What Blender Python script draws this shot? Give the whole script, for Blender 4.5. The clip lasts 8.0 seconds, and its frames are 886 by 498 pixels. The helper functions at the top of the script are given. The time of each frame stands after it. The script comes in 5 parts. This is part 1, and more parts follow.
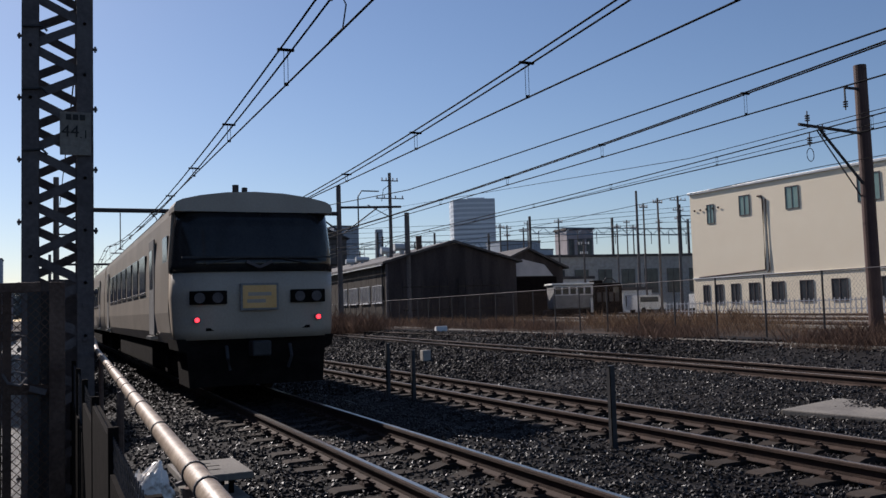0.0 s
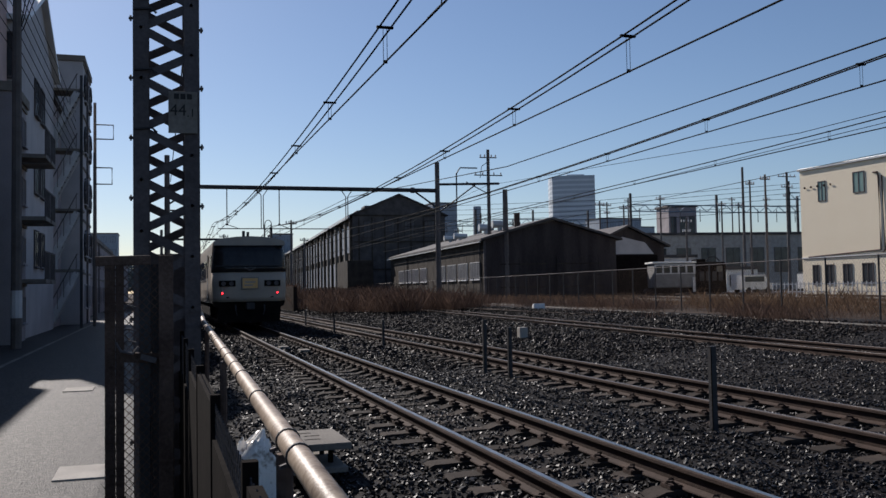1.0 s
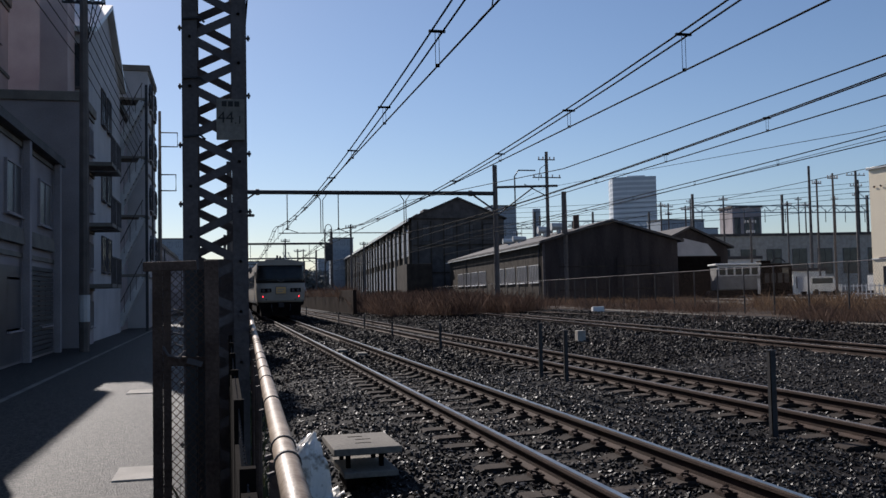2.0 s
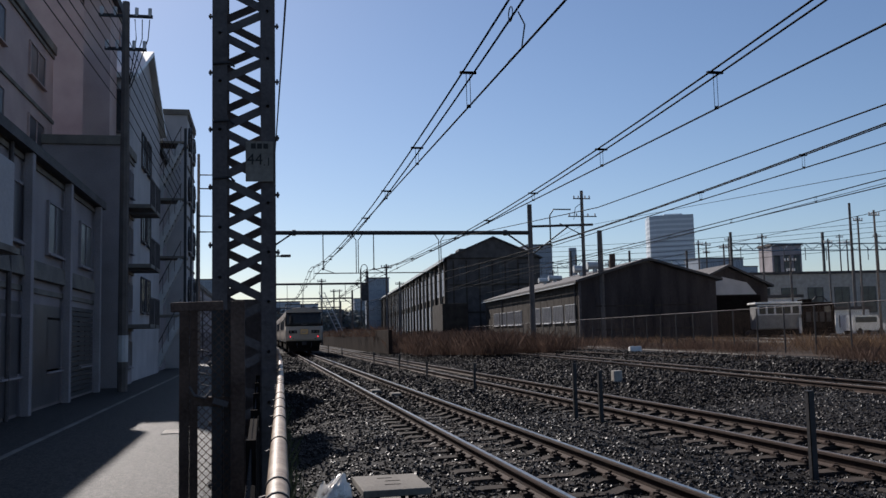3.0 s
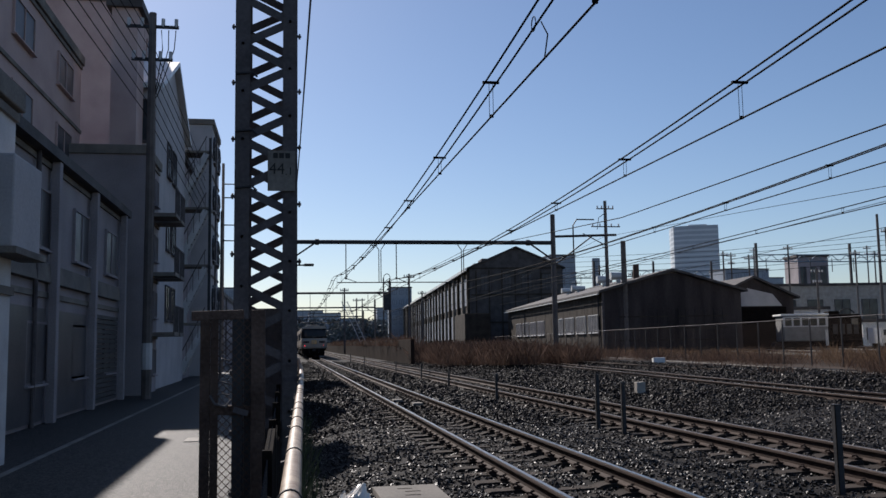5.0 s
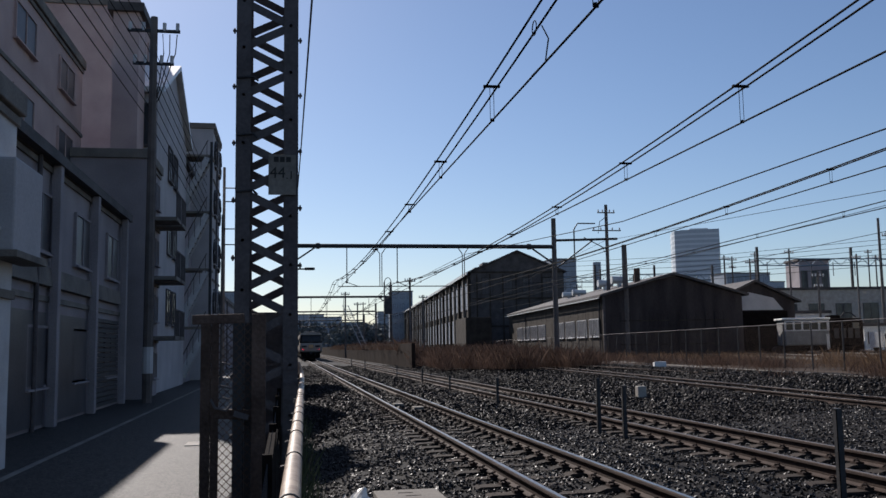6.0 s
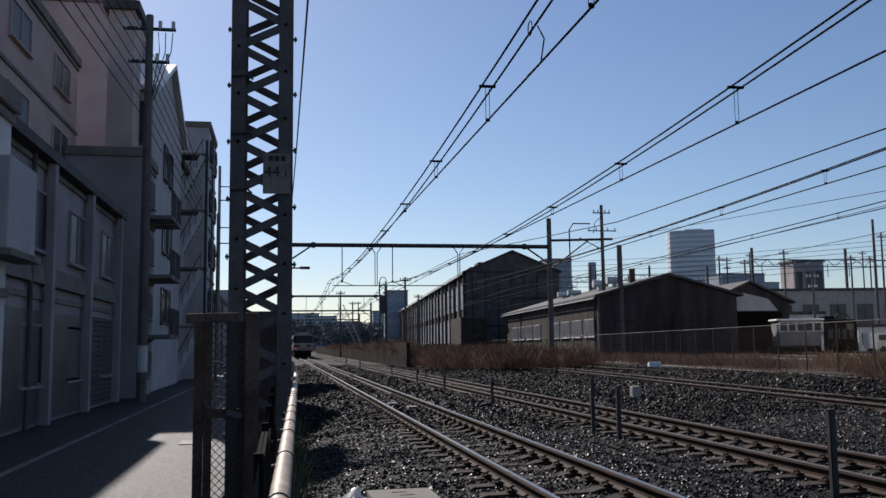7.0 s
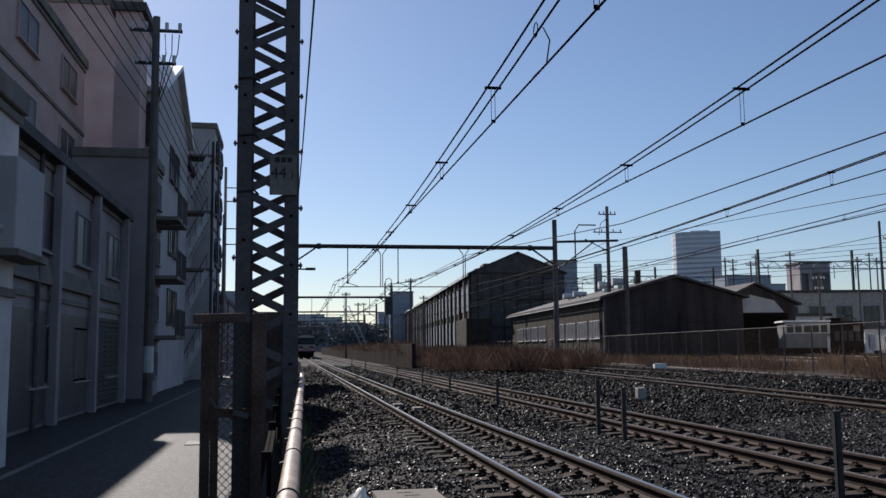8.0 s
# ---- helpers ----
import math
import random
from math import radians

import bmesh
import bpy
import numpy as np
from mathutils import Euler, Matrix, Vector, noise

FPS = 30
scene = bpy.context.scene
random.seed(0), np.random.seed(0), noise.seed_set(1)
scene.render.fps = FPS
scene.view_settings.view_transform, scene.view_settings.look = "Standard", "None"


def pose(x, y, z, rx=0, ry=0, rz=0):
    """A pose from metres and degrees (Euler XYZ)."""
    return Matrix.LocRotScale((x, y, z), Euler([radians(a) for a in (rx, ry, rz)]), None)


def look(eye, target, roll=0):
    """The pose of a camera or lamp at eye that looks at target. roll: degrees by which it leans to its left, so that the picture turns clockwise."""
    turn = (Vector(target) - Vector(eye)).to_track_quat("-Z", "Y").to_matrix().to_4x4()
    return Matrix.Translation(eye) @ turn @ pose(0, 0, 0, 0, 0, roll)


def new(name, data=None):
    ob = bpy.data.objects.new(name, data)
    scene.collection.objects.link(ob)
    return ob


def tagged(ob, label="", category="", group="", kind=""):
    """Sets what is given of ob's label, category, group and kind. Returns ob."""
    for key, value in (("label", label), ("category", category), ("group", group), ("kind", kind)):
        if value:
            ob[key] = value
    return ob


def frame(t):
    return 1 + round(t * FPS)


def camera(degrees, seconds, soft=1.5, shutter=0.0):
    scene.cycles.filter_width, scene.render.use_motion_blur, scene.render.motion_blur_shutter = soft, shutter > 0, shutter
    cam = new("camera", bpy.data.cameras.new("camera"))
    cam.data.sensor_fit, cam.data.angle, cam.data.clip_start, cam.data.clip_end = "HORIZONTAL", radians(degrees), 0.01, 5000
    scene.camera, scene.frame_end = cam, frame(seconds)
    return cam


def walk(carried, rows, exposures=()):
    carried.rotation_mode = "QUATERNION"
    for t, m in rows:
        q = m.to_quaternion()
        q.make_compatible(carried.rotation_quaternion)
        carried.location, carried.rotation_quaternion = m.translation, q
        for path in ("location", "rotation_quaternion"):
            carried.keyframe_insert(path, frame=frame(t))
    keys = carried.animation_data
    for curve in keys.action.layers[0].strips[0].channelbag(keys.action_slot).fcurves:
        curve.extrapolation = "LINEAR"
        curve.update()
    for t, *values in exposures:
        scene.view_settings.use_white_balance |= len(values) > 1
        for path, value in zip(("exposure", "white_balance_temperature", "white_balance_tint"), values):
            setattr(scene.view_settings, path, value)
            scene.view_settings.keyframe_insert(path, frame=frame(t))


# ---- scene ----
cam = camera(52.5, 8.0)
PATH = [
    (0, look((-3.334, 0.223, 1.445), (-2.53, 2.049, 1.577), -1.7)),
    (0.5, look((-3.336, 0.224, 1.44), (-2.645, 2.097, 1.555), -1.1)),
    (1, look((-3.321, 0.218, 1.441), (-2.721, 2.124, 1.527), -1.0)),
    (1.5, look((-3.274, 0.215, 1.444), (-2.749, 2.144, 1.516), -1.1)),
    (3, look((-3.166, 0.199, 1.442), (-2.771, 2.151, 1.627), -1.3)),
    (3.5, look((-3.161, 0.197, 1.446), (-2.804, 2.155, 1.643), -1.3)),
    (4, look((-3.157, 0.213, 1.444), (-2.808, 2.172, 1.641), -1.3)),
    (4.5, look((-3.153, 0.213, 1.445), (-2.804, 2.172, 1.646), -1.0)),
    (6, look((-3.15, 0.215, 1.445), (-2.807, 2.173, 1.661), -0.9)),
    (6.5, look((-3.146, 0.226, 1.446), (-2.797, 2.184, 1.66), -0.8)),
    (7, look((-3.143, 0.211, 1.445), (-2.79, 2.168, 1.66), -0.7)),
    (7.5, look((-3.146, 0.202, 1.445), (-2.797, 2.16, 1.662), -0.6)),
    (8, look((-3.148, 0.187, 1.441), (-2.807, 2.146, 1.659), -0.6)),
]
TRAIN_Y = [(0.0, 15.9), (0.5, 26.3), (1.0, 36.0), (1.5, 45.6), (2.5, 62.8), (3.5, 78.5), (4.5, 94.0), (6.0, 118.5), (7.0, 134.0), (8.0, 149.0)]

SUN_AZ, SUN_EL = -17.0, 34.0          # degrees left of the tracks, above the horizon

# ---- world and sun ----
world = bpy.data.worlds.new("world")
scene.world = world
world.use_nodes = True
wn = world.node_tree
sky = wn.nodes.new("ShaderNodeTexSky")
sky.sky_type = "NISHITA"
sky.sun_disc = False
sky.sun_elevation, sky.sun_rotation = radians(SUN_EL), radians(SUN_AZ)
sky.air_density, sky.dust_density, sky.ozone_density = 1.0, 0.35, 3.2
wn.nodes["Background"].inputs["Strength"].default_value = 0.074
wn.links.new(sky.outputs["Color"], wn.nodes["Background"].inputs["Color"])
sun = new("sun", bpy.data.lights.new("sun", "SUN"))
sun.data.energy, sun.data.angle, sun.data.color = 5.0, radians(0.5), (1.0, 0.92, 0.8)
sun_dir = Vector((math.sin(radians(SUN_AZ)) * math.cos(radians(SUN_EL)), math.cos(radians(SUN_AZ)) * math.cos(radians(SUN_EL)), math.sin(radians(SUN_EL))))
sun.matrix_world = look(sun_dir * 100, (0, 0, 0))
EXPOSURE = [(0.0, 0.18, 6150, 17), (0.5, -0.14, 6150, 15), (1.0, 0.1, 6150, 15), (1.5, 0.18, 6150, 15), (8.0, 0.25, 6150, 15)]


# ---- materials ----
def surface(name, a, b, rough=0.7, metal=0.0, scale=3.0, bump=0.2, fine=40.0, spread=(0.35, 0.65), per_piece=0.0, stretch=(1, 1, 1), specular=0.28):
    """Two colours mixed by noise at two scales, with fine relief; per_piece varies the brightness from object to object."""
    m = bpy.data.materials.new(name)
    m.use_nodes = True
    n, l = m.node_tree.nodes, m.node_tree.links
    bsdf = n["Principled BSDF"]
    co = n.new("ShaderNodeTexCoord")
    mp = n.new("ShaderNodeMapping")
    mp.inputs["Scale"].default_value = stretch
    l.new(co.outputs["Object"], mp.inputs["Vector"])
    n1, n2 = n.new("ShaderNodeTexNoise"), n.new("ShaderNodeTexNoise")
    n1.inputs["Scale"].default_value, n2.inputs["Scale"].default_value = scale, fine
    n1.inputs["Detail"].default_value, n2.inputs["Detail"].default_value = 6, 3
    l.new(mp.outputs["Vector"], n1.inputs["Vector"])
    l.new(mp.outputs["Vector"], n2.inputs["Vector"])
    mixf = n.new("ShaderNodeMath")
    mixf.operation = "MULTIPLY_ADD"
    mixf.inputs[1].default_value = 0.35
    l.new(n2.outputs["Fac"], mixf.inputs[0])
    sc = n.new("ShaderNodeMath")
    sc.operation = "MULTIPLY"
    sc.inputs[1].default_value = 0.65
    l.new(n1.outputs["Fac"], sc.inputs[0])
    l.new(sc.outputs[0], mixf.inputs[2])
    ramp = n.new("ShaderNodeValToRGB")
    ramp.color_ramp.elements[0].position, ramp.color_ramp.elements[1].position = spread
    ramp.color_ramp.elements[0].color, ramp.color_ramp.elements[1].color = (*a, 1), (*b, 1)
    l.new(mixf.outputs[0], ramp.inputs["Fac"])
    out = ramp.outputs["Color"]
    if per_piece:
        info = n.new("ShaderNodeObjectInfo")
        mr = n.new("ShaderNodeMapRange")
        mr.inputs["To Min"].default_value, mr.inputs["To Max"].default_value = 1 - per_piece, 1 + per_piece
        l.new(info.outputs["Random"], mr.inputs["Value"])
        hs = n.new("ShaderNodeHueSaturation")
        l.new(mr.outputs["Result"], hs.inputs["Value"])
        l.new(out, hs.inputs["Color"])
        out = hs.outputs["Color"]
    l.new(out, bsdf.inputs["Base Color"])
    bsdf.inputs["Roughness"].default_value, bsdf.inputs["Metallic"].default_value = rough, metal
    bsdf.inputs["Specular IOR Level"].default_value = specular
    if bump:
        bp = n.new("ShaderNodeBump")
        bp.inputs["Strength"].default_value, bp.inputs["Distance"].default_value = bump, 0.02
        l.new(n2.outputs["Fac"], bp.inputs["Height"])
        l.new(bp.outputs["Normal"], bsdf.inputs["Normal"])
    return m


def islands(name, a, b, rough, specular=0.5):
    """Colour that changes from loose piece to loose piece of one mesh."""
    m = bpy.data.materials.new(name)
    m.use_nodes = True
    n, l = m.node_tree.nodes, m.node_tree.links
    geo, ramp = n.new("ShaderNodeNewGeometry"), n.new("ShaderNodeValToRGB")
    ramp.color_ramp.elements[0].color, ramp.color_ramp.elements[1].color = (*a, 1), (*b, 1)
    l.new(geo.outputs["Random Per Island"], ramp.inputs["Fac"])
    l.new(ramp.outputs["Color"], n["Principled BSDF"].inputs["Base Color"])
    n["Principled BSDF"].inputs["Roughness"].default_value = rough
    n["Principled BSDF"].inputs["Specular IOR Level"].default_value = specular
    return m


def dry_blades(name, a, b):
    """Straw that lets some of the sun through from behind."""
    m = islands(name, a, b, 0.9, 0.1)
    n, l = m.node_tree.nodes, m.node_tree.links
    thin, mix, ramp = n.new("ShaderNodeBsdfTranslucent"), n.new("ShaderNodeMixShader"), n["Color Ramp"]
    mix.inputs["Fac"].default_value = 0.25
    l.new(ramp.outputs["Color"], thin.inputs["Color"])
    l.new(n["Principled BSDF"].outputs["BSDF"], mix.inputs[1])
    l.new(thin.outputs["BSDF"], mix.inputs[2])
    l.new(mix.outputs["Shader"], n["Material Output"].inputs["Surface"])
    return m


def glow(name, colour, strength):
    m = bpy.data.materials.new(name)
    m.use_nodes = True
    p = m.node_tree.nodes["Principled BSDF"]
    p.inputs["Base Color"].default_value = (*colour, 1)
    p.inputs["Emission Color"].default_value = (*colour, 1)
    p.inputs["Emission Strength"].default_value = strength
    return m


M = {
    "asphalt": surface("asphalt", (0.0045, 0.004, 0.004), (0.075, 0.068, 0.06), 0.66, 0, 24, 1.0, 48, (0.45, 0.6), specular=0.25),
    "earth": surface("earth", (0.028, 0.021, 0.017), (0.075, 0.056, 0.043), 0.95, 0, 0.4, 0.5, 12, specular=0.08),
    "ballast": surface("ballast", (0.004, 0.0034, 0.0036), (0.019, 0.016, 0.0155), 0.85, 0, 1.0, 1.0, 28, (0.35, 0.65), specular=0.12),
    "stone": islands("ballast_stone", (0.003, 0.0025, 0.0027), (0.021, 0.0165, 0.0155), 0.46, 0.17),
    "stone_far": islands("far_ballast_stone", (0.0035, 0.003, 0.0032), (0.024, 0.0195, 0.0185), 0.62, 0.07),
    "sleeper": surface("sleeper_concrete", (0.022, 0.0175, 0.015), (0.056, 0.044, 0.037), 0.9, 0, 3, 0.3, 50, per_piece=0.3, specular=0.15),
    "rail_head": surface("worn_steel", (0.24, 0.225, 0.21), (0.42, 0.4, 0.38), 0.33, 1, 4, 0.05, 80),
    "rail_dull": surface("dull_rail_head", (0.09, 0.07, 0.06), (0.17, 0.14, 0.12), 0.45, 0.5, 4, 0.1, 80),
    "rail_rust": surface("rusty_rail", (0.026, 0.015, 0.012), (0.06, 0.036, 0.027), 0.85, 0.0, 5, 0.3, 60),
    "steel_dark": surface("dark_painted_steel", (0.025, 0.025, 0.028), (0.055, 0.055, 0.06), 0.6, 0.1, 3, 0.15, 40),
    "steel_grey": surface("weathered_grey_steel", (0.06, 0.052, 0.054), (0.12, 0.108, 0.11), 0.7, 0.0, 4, 0.15, 40, specular=0.25),
    "rust": surface("rusty_steel", (0.05, 0.03, 0.023), (0.13, 0.088, 0.07), 0.85, 0.0, 5, 0.4, 50),
    "pole": surface("weathered_concrete_pole", (0.09, 0.08, 0.075), (0.16, 0.14, 0.13), 0.85, 0, 2, 0.2, 40),
    "brown_pole": surface("brown_pole", (0.06, 0.035, 0.03), (0.1, 0.06, 0.05), 0.7, 0, 2, 0.2, 40),
    "wire": surface("wire_dark", (0.008, 0.008, 0.009), (0.016, 0.016, 0.016), 0.9, 0.0, 2, 0, 10, specular=0.08),
    "pipe": surface("tan_pipe", (0.16, 0.105, 0.07), (0.42, 0.33, 0.24), 0.5, 0.0, 14, 0.08, 90, (0.34, 0.62)),
    "concrete": surface("concrete", (0.3, 0.28, 0.25), (0.46, 0.43, 0.39), 0.9, 0, 2, 0.3, 50),
    "concrete_dark": surface("stained_concrete", (0.12, 0.11, 0.1), (0.25, 0.23, 0.2), 0.92, 0, 1.2, 0.3, 30),
    "cream": surface("cream_siding", (0.82, 0.71, 0.53), (0.88, 0.78, 0.6), 0.7, 0, 0.5, 0.05, 30, (0.2, 0.8)),
    "white": surface("white_paint", (0.62, 0.62, 0.6), (0.8, 0.8, 0.78), 0.5, 0, 2, 0.05, 40),
    "offwhite": surface("weathered_white", (0.42, 0.42, 0.43), (0.62, 0.62, 0.62), 0.7, 0, 1.5, 0.1, 30),
    # Cream paint set darker than its real tone to carry the shade.
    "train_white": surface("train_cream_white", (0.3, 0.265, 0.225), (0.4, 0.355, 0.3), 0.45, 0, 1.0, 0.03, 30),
    "train_green": surface("train_green_band", (0.02, 0.16, 0.1), (0.03, 0.2, 0.13), 0.4, 0, 1, 0.02, 30),
    "train_dark": surface("train_black_glazing", (0.012, 0.012, 0.014), (0.03, 0.03, 0.03), 0.12, 0, 2, 0, 30),
    "train_grey": surface("train_grey_roof", (0.15, 0.15, 0.15), (0.25, 0.25, 0.25), 0.7, 0, 2, 0.1, 30),
    "under": surface("underframe_black", (0.006, 0.005, 0.005), (0.016, 0.013, 0.012), 0.95, 0, 3, 0.2, 30, specular=0.03),
    "yellow": surface("destination_panel", (0.6, 0.33, 0.1), (0.7, 0.45, 0.2), 0.5, 0, 3, 0, 30),
    "tail": glow("tail_lamp_red", (1.0, 0.03, 0.04), 3.5),
    "glass": surface("dark_window_glass", (0.03, 0.035, 0.04), (0.07, 0.08, 0.09), 0.08, 0, 1, 0, 20),
    # Pane colour raised towards the haze over the lane fronts.
    "dim_glass": surface("dull_dark_glass", (0.05, 0.048, 0.055), (0.1, 0.095, 0.1), 0.35, 0, 1, 0, 20, specular=0.2),
    "green_glass": surface("green_window_glass", (0.16, 0.25, 0.23), (0.24, 0.34, 0.31), 0.12, 0, 1, 0, 20),
    "shed_wall": surface("dark_board_wall", (0.03, 0.026, 0.027), (0.072, 0.061, 0.06), 0.9, 0, 1, 0.3, 20, stretch=(1, 1, 0.15), specular=0.1),
    "shed_side": surface("brown_grey_wall", (0.03, 0.025, 0.021), (0.068, 0.058, 0.048), 0.9, 0, 1, 0.2, 20, specular=0.1),
    "roof": surface("grey_roofing", (0.045, 0.04, 0.04), (0.1, 0.092, 0.09), 0.75, 0, 1, 0.2, 15),
    "roof_light": surface("light_metal_roof", (0.45, 0.45, 0.45), (0.62, 0.62, 0.6), 0.4, 0.2, 1, 0.1, 15),
    # Lane wall tones below are lightened to stand in for sun haze there.
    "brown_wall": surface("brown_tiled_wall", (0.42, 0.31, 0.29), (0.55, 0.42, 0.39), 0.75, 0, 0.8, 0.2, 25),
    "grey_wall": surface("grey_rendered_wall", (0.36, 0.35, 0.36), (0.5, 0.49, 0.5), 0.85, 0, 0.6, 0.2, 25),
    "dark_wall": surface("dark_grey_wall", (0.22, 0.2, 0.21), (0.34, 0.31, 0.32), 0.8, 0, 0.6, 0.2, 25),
    # Tower tones are paled so that colour carries the distance haze.
    "tower": surface("blue_grey_curtain_wall", (0.4, 0.45, 0.5), (0.5, 0.55, 0.6), 0.4, 0, 0.05, 0, 1),
    "tower_light": surface("pale_tower_panels", (0.6, 0.64, 0.68), (0.7, 0.74, 0.78), 0.5, 0, 0.05, 0, 1),
    # Far buildings' haze is put into this pale blue-grey; hall panes share it.
    "haze_block": surface("far_haze_tint", (0.25, 0.29, 0.34), (0.36, 0.4, 0.45), 0.7, 0, 0.1, 0, 1),
    "weeds": dry_blades("dry_weeds", (0.055, 0.036, 0.03), (0.18, 0.12, 0.09)),
    "straw": dry_blades("tan_straw", (0.085, 0.055, 0.038), (0.29, 0.19, 0.115)),
    "leaf": islands("dark_leaves", (0.03, 0.04, 0.02), (0.08, 0.09, 0.045), 0.8, 0.2),
    # Distance haze is mixed into this leaf colour.
    "far_leaf": islands("haze_tinted_leaves", (0.1, 0.12, 0.13), (0.18, 0.2, 0.2), 0.9, 0.1),
    "wall_dark": surface("dark_brown_concrete", (0.016, 0.011, 0.009), (0.04, 0.029, 0.024), 0.95, 0, 0.5, 0.3, 20, stretch=(1, 1, 0.3), specular=0.03),
    "rubber": surface("black_rubber", (0.02, 0.02, 0.02), (0.035, 0.035, 0.035), 0.7, 0, 3, 0.1, 30),
    "plastic": surface("crumpled_white_sheet", (0.2, 0.16, 0.12), (0.8, 0.78, 0.74), 0.35, 0, 5, 0.3, 20, (0.36, 0.5)),
    "ink": surface("black_ink", (0.02, 0.02, 0.02), (0.03, 0.03, 0.03), 0.7, 0, 3, 0, 30),
    "blue_paint": surface("blue_grey_paint", (0.1, 0.16, 0.22), (0.16, 0.22, 0.28), 0.6, 0, 1, 0.1, 20),
}


# ---- mesh helpers ----
def box(bm, lo, hi, m=None, bevel=0.0):
    """A box between two corners; m turns it afterwards."""
    c = [(a + b) / 2 for a, b in zip(lo, hi)]
    s = [abs(b - a) for a, b in zip(lo, hi)]
    vs = bmesh.ops.create_cube(bm, size=1, matrix=Matrix.Translation(c) @ Matrix.Diagonal((*s, 1)))["verts"]
    if bevel:
        es = list({e for v in vs for e in v.link_edges})
        vs = bmesh.ops.bevel(bm, geom=es, offset=bevel, segments=2, affect="EDGES", profile=0.5)["verts"]
    if m is not None:
        bmesh.ops.transform(bm, matrix=m, verts=list(set(vs)))
    return bm


def rod(bm, p, q, r, seg=8, r2=None):
    """A round bar from p to q."""
    p, q = Vector(p), Vector(q)
    d = q - p
    m = Matrix.Translation((p + q) / 2) @ d.to_track_quat("Z", "Y").to_matrix().to_4x4()
    bmesh.ops.create_cone(bm, cap_ends=True, segments=seg, radius1=r, radius2=r if r2 is None else r2, depth=d.length, matrix=m)
    return bm


def bar(bm, p, q, w, h):
    """A square-edged bar from p to q, w wide and h high."""
    p, q = Vector(p), Vector(q)
    d = q - p
    m = Matrix.Translation((p + q) / 2) @ d.to_track_quat("Z", "Y").to_matrix().to_4x4() @ Matrix.Diagonal((w, h, d.length, 1))
    bmesh.ops.create_cube(bm, size=1, matrix=m)
    return bm


def prism(bm, outline, y0, y1):
    """Outline of (x, z) pairs, drawn out from y0 to y1."""
    a = [bm.verts.new((x, y0, z)) for x, z in outline]
    b = [bm.verts.new((x, y1, z)) for x, z in outline]
    k = len(outline)
    for i in range(k):
        bm.faces.new((a[i], a[(i + 1) % k], b[(i + 1) % k], b[i]))
    bm.faces.new(list(reversed(a)))
    bm.faces.new(b)
    bmesh.ops.recalc_face_normals(bm, faces=bm.faces[:])
    return bm


def tube(bm, points, r, seg=6):
    """A wire through the points."""
    rings = []
    for i, p in enumerate(points):
        d = (Vector(points[min(i + 1, len(points) - 1)]) - Vector(points[max(i - 1, 0)])).normalized()
        q = d.to_track_quat("Z", "Y")
        rings.append([bm.verts.new(Vector(p) + q @ Vector((r * math.cos(2 * math.pi * k / seg), r * math.sin(2 * math.pi * k / seg), 0))) for k in range(seg)])
    for a, b in zip(rings, rings[1:]):
        for k in range(seg):
            bm.faces.new((a[k], a[(k + 1) % seg], b[(k + 1) % seg], b[k]))
    bm.faces.new(list(reversed(rings[0])))
    bm.faces.new(rings[-1])
    return bm


def mesh_of(name, bm, material, smooth=False):
    me = bpy.data.meshes.new(name)
    bm.to_mesh(me)
    bm.free()
    me.materials.append(material)
    if smooth:
        for p in me.polygons:
            p.use_smooth = True
    return me


def part(name, bm, material, parent=None, label="", smooth=False):
    ob = new(name, mesh_of(name, bm, material, smooth))
    ob.parent = parent
    return tagged(ob, label)


def thing(name, label, category, at=None, group="", kind=""):
    ob = new(name)
    ob.empty_display_size = 0.2
    if at is not None:
        ob.matrix_basis = at
    return tagged(ob, label, category, group, kind)


def B():
    return bmesh.new()


# ---- ground ----
def sheet(name, xs, ys, height, material, label, category, kind="structure"):
    """A grid over xs and ys with the heights of a function."""
    verts = [(x, y, height(x, y)) for y in ys for x in xs]
    k = len(xs)
    faces = [(j * k + i, j * k + i + 1, (j + 1) * k + i + 1, (j + 1) * k + i) for j in range(len(ys) - 1) for i in range(k - 1)]
    me = bpy.data.meshes.new(name)
    me.from_pydata(verts, [], faces)
    me.materials.append(material)
    for p in me.polygons:
        p.use_smooth = True
    return tagged(new(name, me), label, category, kind=kind)


def bed_height(x, y):
    """The ballast's cross-section: both main tracks, then the bank up to the third."""
    px = (-3.0, -2.6, -2.2, -1.5, -1.05, 1.05, 1.4, 2.1, 2.55, 2.75, 4.9, 5.1, 5.9, 7.7, 8.5, 11.9, 13.3, 16.5)
    pz = (-0.5, -0.42, -0.3, -0.195, -0.19, -0.18, -0.175, -0.27, -0.225, -0.23, -0.22, -0.22, -0.25, -0.08, -0.05, 0.0, 0.2, 0.3)
    return float(np.interp(x - 0.03 * max(0.0, y - 20) * (x > 6), px, pz))


ground = sheet("ground", [-3000, -40, -3.2, 30, 3000], [-400, -30, 30, 300, 4000], lambda x, y: -0.6 if x < 20 else -0.25, M["earth"], "dull brown earth reaching to the horizon", "ground")
yard_ground = sheet("yard_ground", [13.6, 20, 40, 80, 200], [-20, 0, 20, 45, 70, 100, 160, 400], lambda x, y: 0.22 if x < 14 else 0.3, M["earth"], "dusty brown earth of the railway yard", "ground")
bed_xs = list(np.arange(-3.0, 16.6, 0.2))
bed_ys = list(np.arange(-12, 60, 0.4)) + list(np.arange(60, 420, 6.0))
